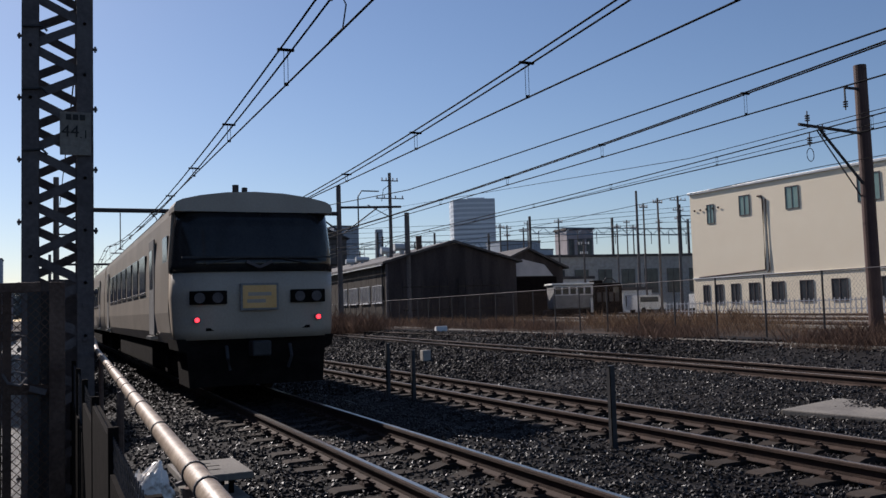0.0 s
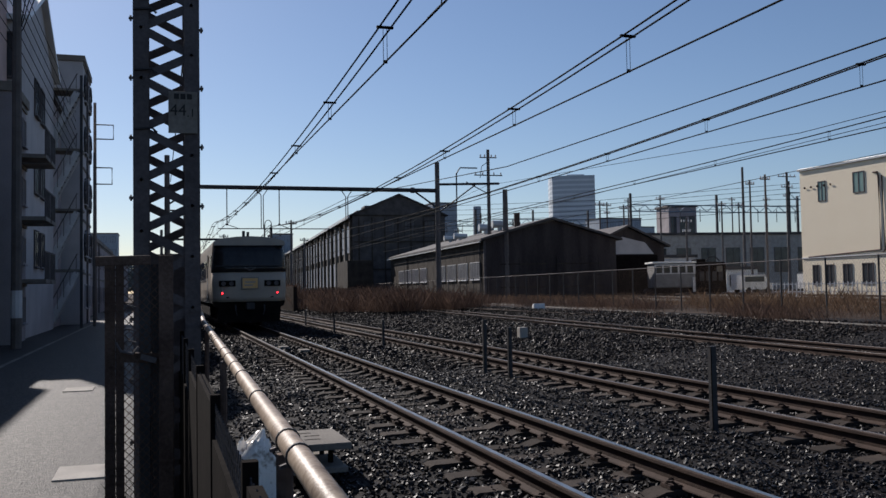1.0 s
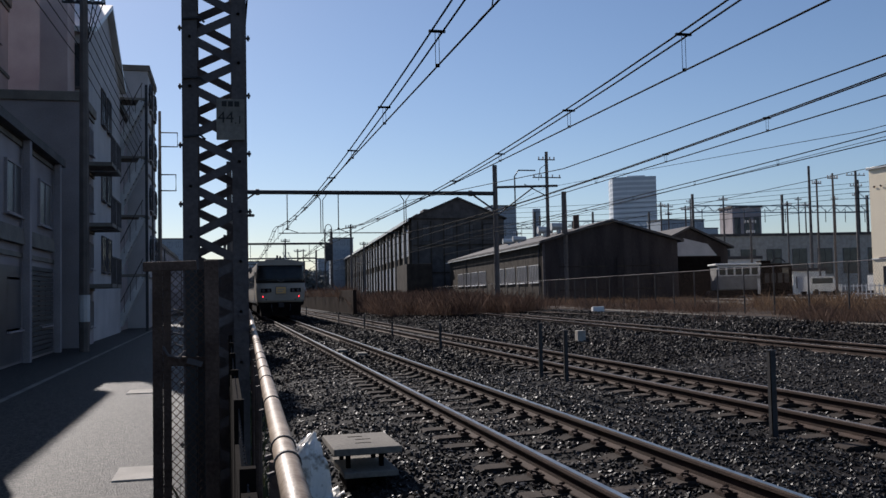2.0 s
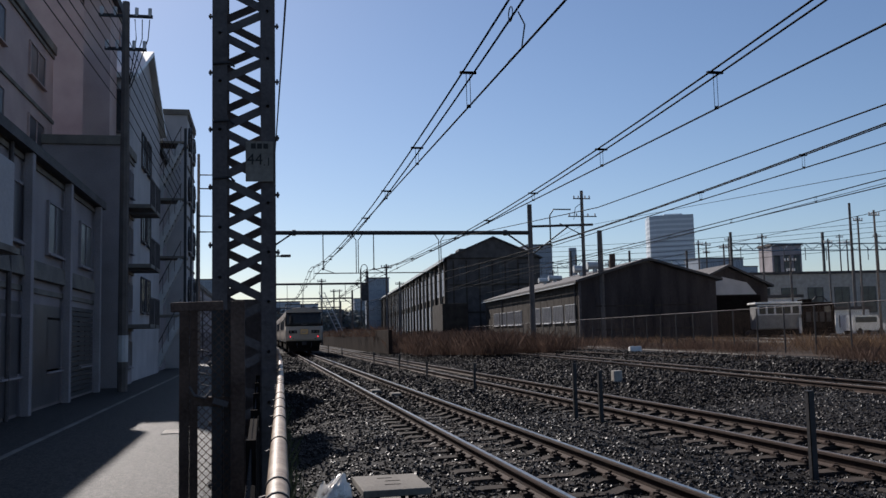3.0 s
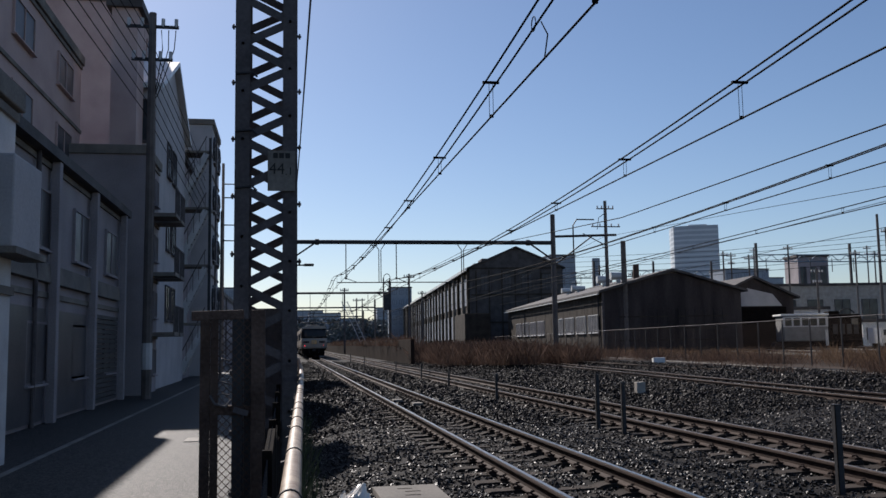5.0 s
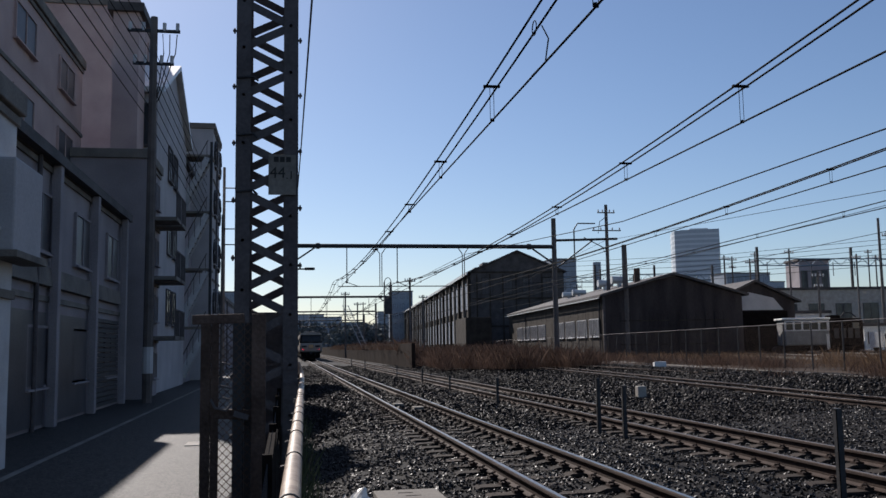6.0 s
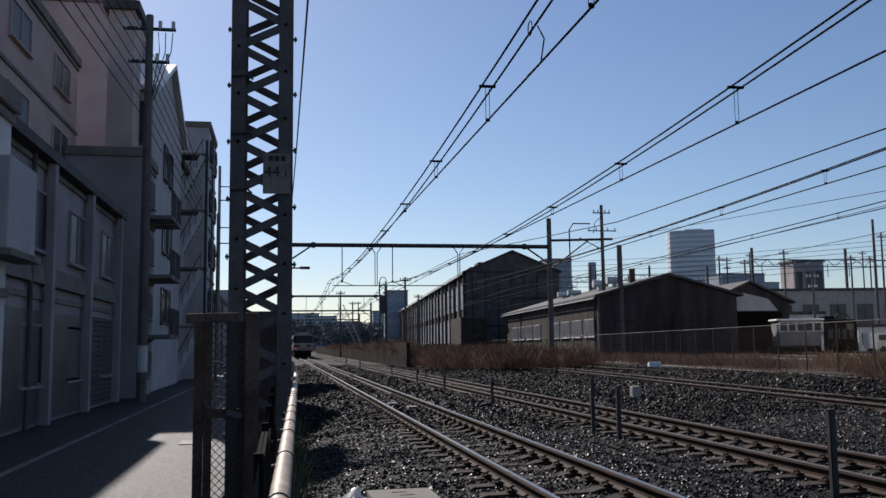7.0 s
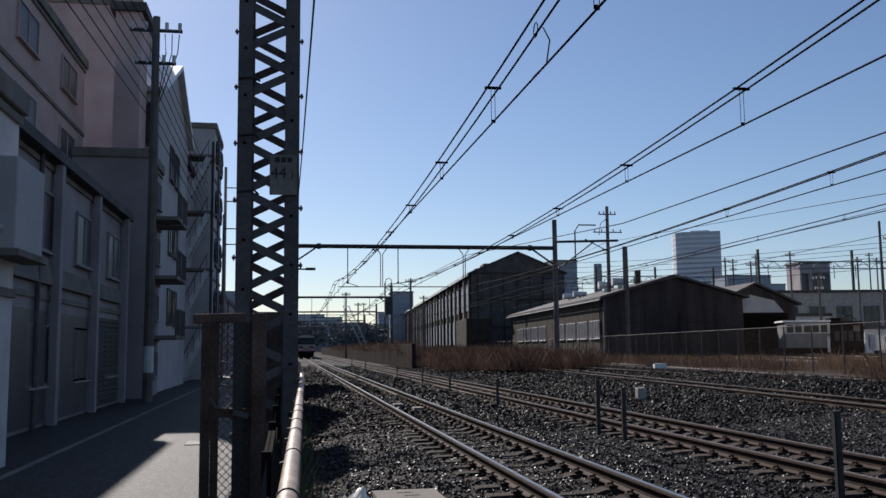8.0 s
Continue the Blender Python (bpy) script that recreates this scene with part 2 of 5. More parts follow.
ballast_bed = sheet("ballast_bed", bed_xs, bed_ys, lambda x, y: bed_height(x, y) + (0.035 * noise.noise((x * 1.7, y * 1.7, 0)) if y < 60 else 0), M["ballast"], "dark grey crushed stone under the tracks", "ballast")
road = sheet("road", [-14, -9.0, -6, -4.2, -3.3], list(np.arange(-20, 90, 2.0)), lambda x, y: -0.31 + 0.004 * noise.noise((x, y * 0.3, 3)), M["asphalt"], "worn grey asphalt lane beside the railway fence", "road")
kerb = part("kerb", box(B(), (-3.34, -20, -0.55), (-3.05, 90, -0.2), bevel=0.02), M["concrete_dark"])
tagged(kerb, "stained low concrete kerb along the railway fence", "kerb", kind="structure")


def scatter_stones(name, count, seed, x0, x1, y0, y1, lo, hi, label):
    """Loose angular stones over the bed, joined in one mesh, denser near the camera."""
    rng = np.random.default_rng(seed)
    base = np.array([(1, 0, 0), (-1, 0, 0), (0, 1, 0), (0, -1, 0), (0, 0, 1), (0, 0, -1)], float)
    tri = np.array([(0, 2, 4), (2, 1, 4), (1, 3, 4), (3, 0, 4), (2, 0, 5), (1, 2, 5), (3, 1, 5), (0, 3, 5)])
    y = y0 * (y1 / y0) ** rng.random(count)
    x = rng.uniform(x0, x1, count)
    z = np.array([bed_height(a, b) + 0.035 * noise.noise((a * 1.7, b * 1.7, 0)) for a, b in zip(x, y)])
    size = rng.uniform(lo, hi, (count, 1, 1)) * rng.uniform(0.6, 1.3, (count, 1, 3)) * np.where(y > 22, 1.5, 1.0)[:, None, None]
    q = rng.normal(size=(count, 4))
    q /= np.linalg.norm(q, axis=1, keepdims=True)
    w, a, b, c = q.T
    rot = np.stack([np.stack([1 - 2 * (b * b + c * c), 2 * (a * b - c * w), 2 * (a * c + b * w)], -1),
                    np.stack([2 * (a * b + c * w), 1 - 2 * (a * a + c * c), 2 * (b * c - a * w)], -1),
                    np.stack([2 * (a * c - b * w), 2 * (b * c + a * w), 1 - 2 * (a * a + b * b)], -1)], 1)
    v = base * size * rng.uniform(0.7, 1.2, (count, 6, 1))
    v = np.einsum("nij,nkj->nki", rot, v) + np.stack([x, y, z + lo * 0.35], -1)[:, None]
    f = (tri[None] + 6 * np.arange(count)[:, None, None]).reshape(-1, 3)
    me = bpy.data.meshes.new(name)
    me.from_pydata(v.reshape(-1, 3).tolist(), [], f.tolist())
    me.materials.append(M["stone_far"] if hi > 0.05 else M["stone"])
    return tagged(new(name, me), label, "ballast", kind="stuff")


scatter_stones("ballast_stones", 70000, 3, -2.8, 10.5, 5.5, 34.0, 0.016, 0.031, "loose angular dark ballast stones between the rails")

scatter_stones("far_ballast_stones", 52000, 8, -2.8, 15.5, 18.0, 85.0, 0.028, 0.051, "coarse dark ballast further along the tracks")
scatter_stones("bank_stones", 12000, 11, 9.5, 15.5, 6.0, 34.0, 0.02, 0.04, "loose dark stones on the ballast bank")

# ---- tracks ----
RAIL = [(-0.0325, 0.0), (0.0325, 0.0), (0.036, -0.008), (0.036, -0.032), (0.009, -0.045), (0.009, -0.125), (0.06, -0.143), (0.063, -0.153),
        (-0.063, -0.153), (-0.06, -0.143), (-0.009, -0.125), (-0.009, -0.045), (-0.036, -0.032), (-0.036, -0.008)]


def rail(name, x, z, y0, y1, parent, m="rail_head", worn=True):
    """Foot and web rusty, with the running surface polished."""
    body = part(name, prism(B(), [(x + a, z + b) for a, b in RAIL], y0, y1), M["rail_rust"], parent)
    if worn:
        top = part("running_surface", prism(B(), [(x - 0.024, z + 0.0015), (x + 0.024, z + 0.0015), (x + 0.023, z + 0.004), (x - 0.023, z + 0.004)], y0, y1), M[m], parent, "polished steel running surface" if m == "rail_head" else "dull steel running surface")
    return body


def sleeper_mesh():
    bm = B()
    prism(bm, [(-1.0, 0), (-0.95, 0.02), (-0.35, 0.02), (-0.25, -0.01), (0.25, -0.01), (0.35, 0.02), (0.95, 0.02), (1.0, 0), (1.0, -0.12), (-1.0, -0.12)], -0.11, 0.11)
    return mesh_of("sleeper", bm, M["sleeper"])


def clip_mesh():
    """Spring clip and shoulder on one side of a rail."""
    bm = B()
    box(bm, (-0.06, -0.07, -0.01), (0.05, 0.07, 0.02))
    pts = [(0.045 * math.cos(a) - 0.005, 0.05 * math.sin(a), 0.03 + 0.02 * math.sin(2 * a)) for a in np.linspace(-2.6, 2.6, 8)]
    tube(bm, pts, 0.012, 5)
    return mesh_of("rail_clip", bm, M["rail_rust"])


SLEEPER, CLIP = sleeper_mesh(), clip_mesh()


def track(name, xl, zl, xr, zr, y0, y1, label, pieces, head="rail_head"):
    """A plain track along y with rails, concrete sleepers and clips."""
    t = thing(name, label, "railway track", kind="structure")
    rail("left_rail", xl, zl, y0, y1, t, head)
    rail("right_rail", xr, zr, y0, y1, t, head)
    lean = math.degrees(math.atan2(zr - zl, xr - xl))
    y = pieces[0]
    while y < pieces[1]:
        s = new("sleeper", SLEEPER)
        s.parent = t
        s.matrix_basis = pose((xl + xr) / 2, y, (zl + zr) / 2 - 0.175, 0, -lean, random.uniform(-0.4, 0.4))
        if y < pieces[2]:
            for x, z, side in ((xl, zl, -1), (xl, zl, 1), (xr, zr, -1), (xr, zr, 1)):
                c = new("rail_clip", CLIP)
                c.parent = s
                c.matrix_basis = s.matrix_basis.inverted() @ pose(x + side * 0.1, y, z - 0.145, 0, 0, 0 if side > 0 else 180)
        y += 0.6
    return t


track("main_track", -0.555, 0.0, 0.54, 0.02, -10, 420, "straight track with polished rails on concrete sleepers", (4.6, 95, 30))
track("second_track", 3.24, -0.035, 4.37, -0.02, -10, 420, "second straight track with duller rails on concrete sleepers", (5.2, 75, 30), "rail_dull")


def side_track(name, x, y, z, yaw, length, label):
    t = thing(name, label, "railway track", pose(x, y, z, 0, 0, yaw), kind="structure")
    rail("left_rail", -0.5335, 0.0, -14, length, t, "rail_dull")
    rail("right_rail", 0.5335, 0.0, -14, length, t, "rail_dull")
    for k in range(60):
        s = new("sleeper", SLEEPER)
        s.parent = t
        s.matrix_basis = pose(0, -14 + k * 0.9, -0.175)
    return t


side_track("diverging_track", 8.66, 0.0, 0.107, -4.2, 180, "diverging track on a low ballast bank, rusty sides")
for x, z in ((21.0, 0.42), (26.5, 0.42), (33.0, 0.42)):
    side_track("yard_track", x, 6.0, z, -13.0, 120, "yard siding half buried in dry weeds")


def yard_strip(x0, w):
    s = part("concrete_strip", box(B(), (-w / 2, -30, -0.2), (w / 2, 110, 0.16), pose(x0, 8, 0.24, 0, 0, -13), 0.02), M["concrete_dark"])
    tagged(s, "pale concrete walkway strip between yard sidings", "walkway", "yard walkways", "structure")


near = part("concrete_strip", box(B(), (-0.1, 2, -0.2), (0.1, 110, 0.02), pose(13.2, 8, 0.27, 0, 0, -6.0), 0.02), M["concrete_dark"])
tagged(near, "pale concrete cable trough beside the diverging track", "walkway", "yard walkways", "structure")
yard_strip(19.0, 0.5)
yard_strip(23.6, 0.6)
yard_strip(29.5, 0.9)


# ---- overhead line ----
def lattice_mast(x, y, z0, z1, w, label):
    """Four corner angles laced with zigzag flat bars, step bolts on both sides, an added backing plate below."""
    t = thing("lattice_mast", label, "catenary mast", pose(x, y, z0))
    h, a = z1 - z0, w / 2
    plate = 0.092
    for sx in (-1, 1):
        for sy in (-1, 1):
            bm = B()
            box(bm, (sx * a - (plate if sx > 0 else 0), sy * a - 0.005, 0), (sx * a + (plate if sx < 0 else 0), sy * a + 0.005, h))
            box(bm, (sx * a - 0.005, sy * a - (plate if sy > 0 else 0), 0), (sx * a + 0.005, sy * a + (plate if sy < 0 else 0), h))
            part("corner_angle", bm, M["steel_grey"], t)
    rise, start = 0.163, 0.177
    for face, phase in ((-1, 0.0), (1, 0.05)):
        zz, s = start + phase, -face
        while zz < h - rise:
            yy = face * (a - 0.013)
            run = 2 * (a - 0.035)
            long, tilt = math.hypot(run, rise) / 2, math.degrees(math.atan2(rise, run)) * s
            part("lacing_bar", box(B(), (-long, -0.004, -0.027), (long, 0.004, 0.027), pose(0, yy, zz + rise / 2, 0, -tilt, 0)), M["steel_grey"], t)
            part("lacing_bar", box(B(), (-0.004, -long, -0.027), (0.004, long, 0.027), pose(yy, 0, zz + rise / 2, tilt, 0, 0)), M["steel_grey"], t)
            for e in (-1, 1):
                part("rivet", rod(B(), (e * (a - 0.045), face * (a + 0.005), zz + (rise if e == s else 0)), (e * (a - 0.045), face * (a + 0.014), zz + (rise if e == s else 0)), 0.01, 6), M["steel_grey"], t)
            zz, s = zz + rise, -s
    for s, first in ((1, 0.37), (-1, 0.42)):
        zz = first
        while zz < h - 0.1:
            bm = rod(B(), (s * a, -a + 0.03, zz), (s * (a + 0.03), -a + 0.03, zz), 0.009, 6)
            rod(bm, (s * (a + 0.012), -a + 0.03, zz), (s * (a + 0.024), -a + 0.03, zz), 0.02, 6)
            part("step_bolt", bm, M["steel_grey"], t)
            zz += 0.385
    # Plate added behind the lacing to give the darkness seen through it.
    part("backing_plate", box(B(), (-a + 0.02, a - 0.035, 0), (a - 0.02, a - 0.027, 2.0)), M["steel_grey"], t)
    for k in range(9):
        for e in (-1, 1):
            part("rivet", rod(B(), (e * (a - 0.05), -a - 0.005, 0.15 + 0.21 * k), (e * (a - 0.05), -a - 0.016, 0.15 + 0.21 * k), 0.013, 6), M["steel_grey"], t)
    part("foot_plate", box(B(), (-a - 0.07, -a - 0.07, 0), (a + 0.07, a + 0.07, 0.04), bevel=0.01), M["rust"], t)
    for zz in (2.78, 3.16, 3.55):
        part("cable_clip", tube(B(), [(-a, -a - 0.015, zz), (-a + 0.11, -a - 0.02, zz + 0.01), (-a + 0.14, -a - 0.02, zz - 0.02)], 0.008, 5), M["steel_dark"], t)
    return t


mast = lattice_mast(-3.28, 6.4, -0.3, 8.6, 0.4, "grey riveted steel lattice mast beside the fence")
# White plate drawn in grey, so its shade is in the colour.
sign = part("kilometre_sign", box(B(), (-0.09, -0.004, -0.135), (0.09, 0.004, 0.135), bevel=0.002), M["concrete_dark"])
sign.matrix_basis = pose(-3.18, 6.18, 2.595)
tagged(sign, "small white plate with the figures 44.1 on a mast", "sign")


def lettering(text, size, parent, m, material):
    cu = bpy.data.curves.new("lettering", "FONT")
    cu.body, cu.size, cu.align_x, cu.align_y, cu.extrude = text, size, "CENTER", "CENTER", 0.001
    tmp = bpy.data.objects.new("lettering", cu)
    me = bpy.data.meshes.new_from_object(tmp)
    bpy.data.objects.remove(tmp)
    me.materials.clear()
    me.materials.append(material)
    ob = new("lettering", me)
    ob.parent, ob.matrix_basis = parent, m
    return ob


lettering("44", 0.105, sign, pose(-0.03, -0.006, 0.01, 90, 0, 0), M["ink"])
lettering(".1", 0.075, sign, pose(0.05, -0.006, -0.005, 90, 0, 0), M["ink"])
for k in range(3):
    part("printed_bar", box(B(), (-0.055 + k * 0.04, -0.006, 0.085), (-0.024 + k * 0.04, -0.004, 0.12)), M["ink"], sign)


def pole(name, x, y, z0, z1, r0, r1, material, label, category):
    ob = part(name, rod(B(), (0, 0, 0), (0, 0, z1 - z0), r0, 14, r1), material, smooth=False)
    ob.matrix_basis = pose(x, y, z0)
    return tagged(ob, label, category)


def portal(y, x0, x1, zb, base0, base1, top0, top1, drops, label, r=0.19):
    """Two poles joined by a steel beam, with hanging supports for the wires."""
    t = thing("catenary_portal", label, "catenary portal", pose(0, y, 0), "catenary portals")
    part("post", rod(B(), (x0, 0, base0), (x0, 0, top0), r, 12, r * 0.85), M["pole"], t)
    part("post", rod(B(), (x1, 0, base1), (x1, 0, top1), r, 12, r * 0.85), M["pole"], t)
    bm = rod(B(), (x0, 0, zb), (x1, 0, zb), 0.14, 10)
    for f in (0.1, 0.9):
        xx = x0 + (x1 - x0) * f
        rod(bm, (xx - 0.12, 0, zb), (xx + 0.12, 0, zb), 0.2, 10)
    part("beam", bm, M["steel_dark"], t)
    for xa, xb in ((x0, x0 + 1.6), (x1, x1 - 1.6)):
        part("knee_brace", bar(B(), (xa, 0, zb - 1.2), (xb, 0, zb - 0.1), 0.1, 0.1), M["steel_dark"], t)
    for kind, x, z in drops:
        bm = B()
        if kind == "y":
            for s in (-1, 1):
                bar(bm, (x + s * 0.35, 0, zb - 0.1), (x + s * 0.07, 0, zb - 0.5), 0.05, 0.05)
                bar(bm, (x + s * 0.07, 0, zb - 0.5), (x + s * 0.07, 0, z), 0.05, 0.05)
        else:
            rod(bm, (x, 0, zb), (x, 0, z), 0.035, 6)
            rod(bm, (x, 0, z), (x, 0, z - 0.12), 0.08, 8)
        part("hanger", bm, M["steel_dark"], t)
    return t


P1 = portal(59, -2.91, 14.85, 8.11, -0.4, 0.1, 10.06, 10.06, [("r", 0.74, 5.78), ("y", 2.97, 5.45), ("r", 4.06, 5.78), ("y", 8.52, 6.07)], "dark steel wire portal spanning the tracks", 0.19)
bm = bar(B(), (0.17, 0, 5.45), (8.14, 0, 5.45), 0.06, 0.06)
bar(bm, (0.83, 0, 5.69), (1.5, 0, 5.45), 0.04, 0.04)
bar(bm, (4.15, 0, 5.69), (4.73, 0, 5.45), 0.04, 0.04)
part("steady_arm", bm, M["steel_dark"], P1)
bm = rod(B(), (14.85, 0, 8.54), (19.4, 0, 8.68), 0.085, 8)
bar(bm, (14.85, 0, 6.54), (17.6, 0, 8.54), 0.085, 0.085)
part("side_arm", bm, M["steel_dark"], P1)
lamp = part("track_lamp", rod(B(), (-2.77, 0, 6.59), (-1.53, 0, 6.59), 0.05, 6), M["steel_dark"], P1, "grey arm with a small lamp head")
part("lamp_head", box(B(), (-2.0, -0.15, 6.52), (-1.34, 0.15, 6.69), bevel=0.05), M["steel_dark"], lamp)
for y, zb, x1 in ((118, 8.1, 10.4), (170, 8.3, 13.5), (225, 8.3, 16.0), (285, 8.3, 17.0)):
    p = portal(y, -3.2, x1, zb, -0.5, 0, zb + 1.2, zb + 1.5, [("y", 2.0, zb - 2.6), ("r", 0.0, zb - 2.2), ("r", 4.2, zb - 2.2), ("r", 7.5, zb - 2.2)], "distant steel wire portal over the tracks", 0.2)
    part("steady_arm", bar(B(), (-1.5, 0, zb - 2.3), (9, 0, zb - 2.3), 0.06, 0.06), M["steel_dark"], p)


def catenary(x, zc, za, zm, spans, label, y_start, drop_phase=0.0, twin=0.09):
    """Contact wire, sagging twin messenger and droppers between supports."""
    t = thing("overhead_line", label, "overhead line", group="overhead lines")
    part("contact_wire", tube(B(), [(x + (0.0 if i < 2 else -0.12 * (-1) ** i), y, zc) for i, y in enumerate(spans)], 0.015, 5), M["wire"], t)

    def sag(y):
        for a, b in zip(spans, spans[1:]):
            if a <= y <= b:
                u = (y - (a + b) / 2) / ((b - a) / 2)
                return zm + (za - zm) * u * u
        return za

    ys = np.arange(spans[0], spans[-1], 2.5)
    for s in (-1, 1) if twin else (0,):
        part("messenger_wire", tube(B(), [(x + s * twin, y, sag(y)) for y in ys], 0.016, 5), M["wire"], t)
    y = y_start
    while y < min(spans[-1], 130):
        z = sag(y)
        bm = rod(B(), (x - 0.03, y, z), (x - 0.03, y, zc), 0.005, 4)
        rod(bm, (x + 0.03, y, z), (x + 0.03, y, zc), 0.005, 4)
        if twin:
            bar(bm, (x - twin - 0.04, y, z), (x + twin + 0.04, y, z), 0.05, 0.035)
        else:
            bar(bm, (x - 0.03, y, z), (x + 0.03, y, z), 0.05, 0.03)
        bar(bm, (x - 0.02, y - 0.03, zc + 0.02), (x + 0.02, y + 0.03, zc + 0.02), 0.04, 0.04)
        part("dropper", bm, M["wire"], t)
        y += 4.745
    return t


SPANS = [-42.5, 6.8, 59, 115, 170, 225, 285, 340]
line_a = catenary(-0.018, 4.899, 5.829, 4.985, SPANS, "twin messenger and contact wire over the main track", 8.741)
bm = tube(B(), [(-0.02, 11.02 + 0.095 * math.cos(a), 5.5 + 0.095 * math.sin(a)) for a in np.linspace(0, 6.2, 14)], 0.008, 4)
tube(bm, [(0.08, 11.02, 5.54), (0.19, 11.1, 5.4), (0.17, 11.2, 5.12), (-0.02, 11.2, 4.92)], 0.01, 4)
part("jumper", bm, M["wire"], line_a, "looped jumper cable")
catenary(3.635, 4.738, 5.64, 4.785, SPANS, "twin messenger and contact wire over the second track", 7.792)
catenary(8.523, 4.852, 5.45, 5.004, SPANS, "twin messenger and contact wire over the diverging track", 13.011, twin=0.05)
catenary(12.319, 4.88, 5.307, 5.004, SPANS, "messenger and contact wire over a yard siding", 13.486, twin=0.0)


def cable(points, r, label, name="feeder_cable", category="cable"):
    ob = part(name, tube(B(), points, r, 5), M["wire"])
    return tagged(ob, label, category, "line cables")


cable([(8.523, -18.78, 5.402), (8.523, 15.858, 5.592), (8.523, 30.093, 5.734), (8.712, 59.038, 7.585), (9.472, 114.08, 8.154), (13.268, 284.9, 8.534)], 0.018, "single dark feeder cable above the tracks")
cable([(-2.66, -25, 8.5), (-2.68, -8, 8.3), (-2.68, 12, 8.15), (-2.68, 30, 8.15), (-2.7, 45, 8.25), (-2.7, 59, 8.4)], 0.022, "thick dark feeder cable running to the portal above the fence")
cable([(14.786, -9.29, 5.972), (16.115, 23.925, 6.162), (18.487, 59.038, 8.534), (24.656, 104.59, 9.009)], 0.012, "thin power cable over the yard")
cable([(17.633, -9.29, 5.687), (18.203, 20.129, 6.351), (20.385, 59.038, 6.541), (26.554, 123.57, 7.585)], 0.012, "thin power cable over the yard")
cable([(17.253, -9.29, 4.928), (17.633, 20.129, 5.307), (20.385, 59.038, 5.497), (26.554, 123.57, 6.636)], 0.012, "thin power cable over the yard")

# single cantilever pole near the camera's side of the yard
bp = thing("cantilever_mast", "tall brown pole with a bracket arm and insulators", "catenary mast", pose(19.816, 20.129, 0.1))
part("post", rod(B(), (0, 0, 0), (-0.05, 0, 8.5), 0.22, 16, 0.19), M["brown_pole"], bp, smooth=False)
bm = rod(B(), (0, 0, 6.35), (-2.7, 0, 6.5), 0.05, 8)
part("bracket_arm", bm, M["steel_dark"], bp)
bm = bar(B(), (-0.1, 0, 4.7), (-1.9, 0, 6.42), 0.06, 0.06)
bar(bm, (-0.1, 0.1, 4.3), (-1.9, 0.1, 6.4), 0.03, 0.03)
part("strut", bm, M["steel_dark"], bp)
bm = bar(B(), (0.2, 0, 7.75), (-0.75, 0, 7.75), 0.07, 0.07)
bar(bm, (-0.75, 0, 7.75), (-0.75, 0, 7.3), 0.04, 0.04)
part("top_bracket", bm, M["steel_dark"], bp)
for x, z in ((-0.75, 7.15), (-2.3, 5.95), (-1.75, 6.25), (-2.35, 6.62)):
    bm = B()
    for k in range(3):
        rod(bm, (x, 0, z + 0.07 * k), (x, 0, z + 0.03 + 0.07 * k), 0.075, 10)
    rod(bm, (x, 0, z - 0.1), (x, 0, z + 0.3), 0.02, 6)
    part("insulator", bm, M["steel_grey"], bp)
part("pull_off_ring", tube(B(), [(-2.3 + 0.14 * math.cos(a), 0, 5.6 + 0.2 * math.sin(a)) for a in np.linspace(0, 6.28, 14)], 0.012, 5), M["wire"], bp)

# ---- train ----
TAIL = 0.0


def bogie(y, parent):
    bm = B()
    for s in (-1, 1):
        box(bm, (s * 0.95 - 0.07, y - 1.5, 0.35), (s * 0.95 + 0.07, y + 1.5, 0.62))
        for yy in (y - 1.05, y + 1.05):
            box(bm, (s * 0.95 - 0.13, yy - 0.2, 0.28), (s * 0.95 + 0.13, yy + 0.2, 0.62), bevel=0.03)
    b = part("bogie", bm, M["under"], parent)
    for yy in (y - 1.05, y + 1.05):
        for s in (-1, 1):
            part("wheel", rod(B(), (s * 0.46, yy, 0.43), (s * 0.62, yy, 0.43), 0.43, 20), M["rail_rust"], b)


def body_outline(w=1.45):
    """Cross-section of a carriage, bottom to roof."""
    side = [(w - 0.12, 0.95), (w - 0.04, 1.15), (w, 1.5), (w - 0.01, 2.4), (w - 0.07, 3.2), (w - 0.1, 3.34), (w - 0.2, 3.42), (w - 0.5, 3.49), (0.5, 3.54), (0, 3.55)]
    return side + [(-x, z) for x, z in reversed(side[:-1])]


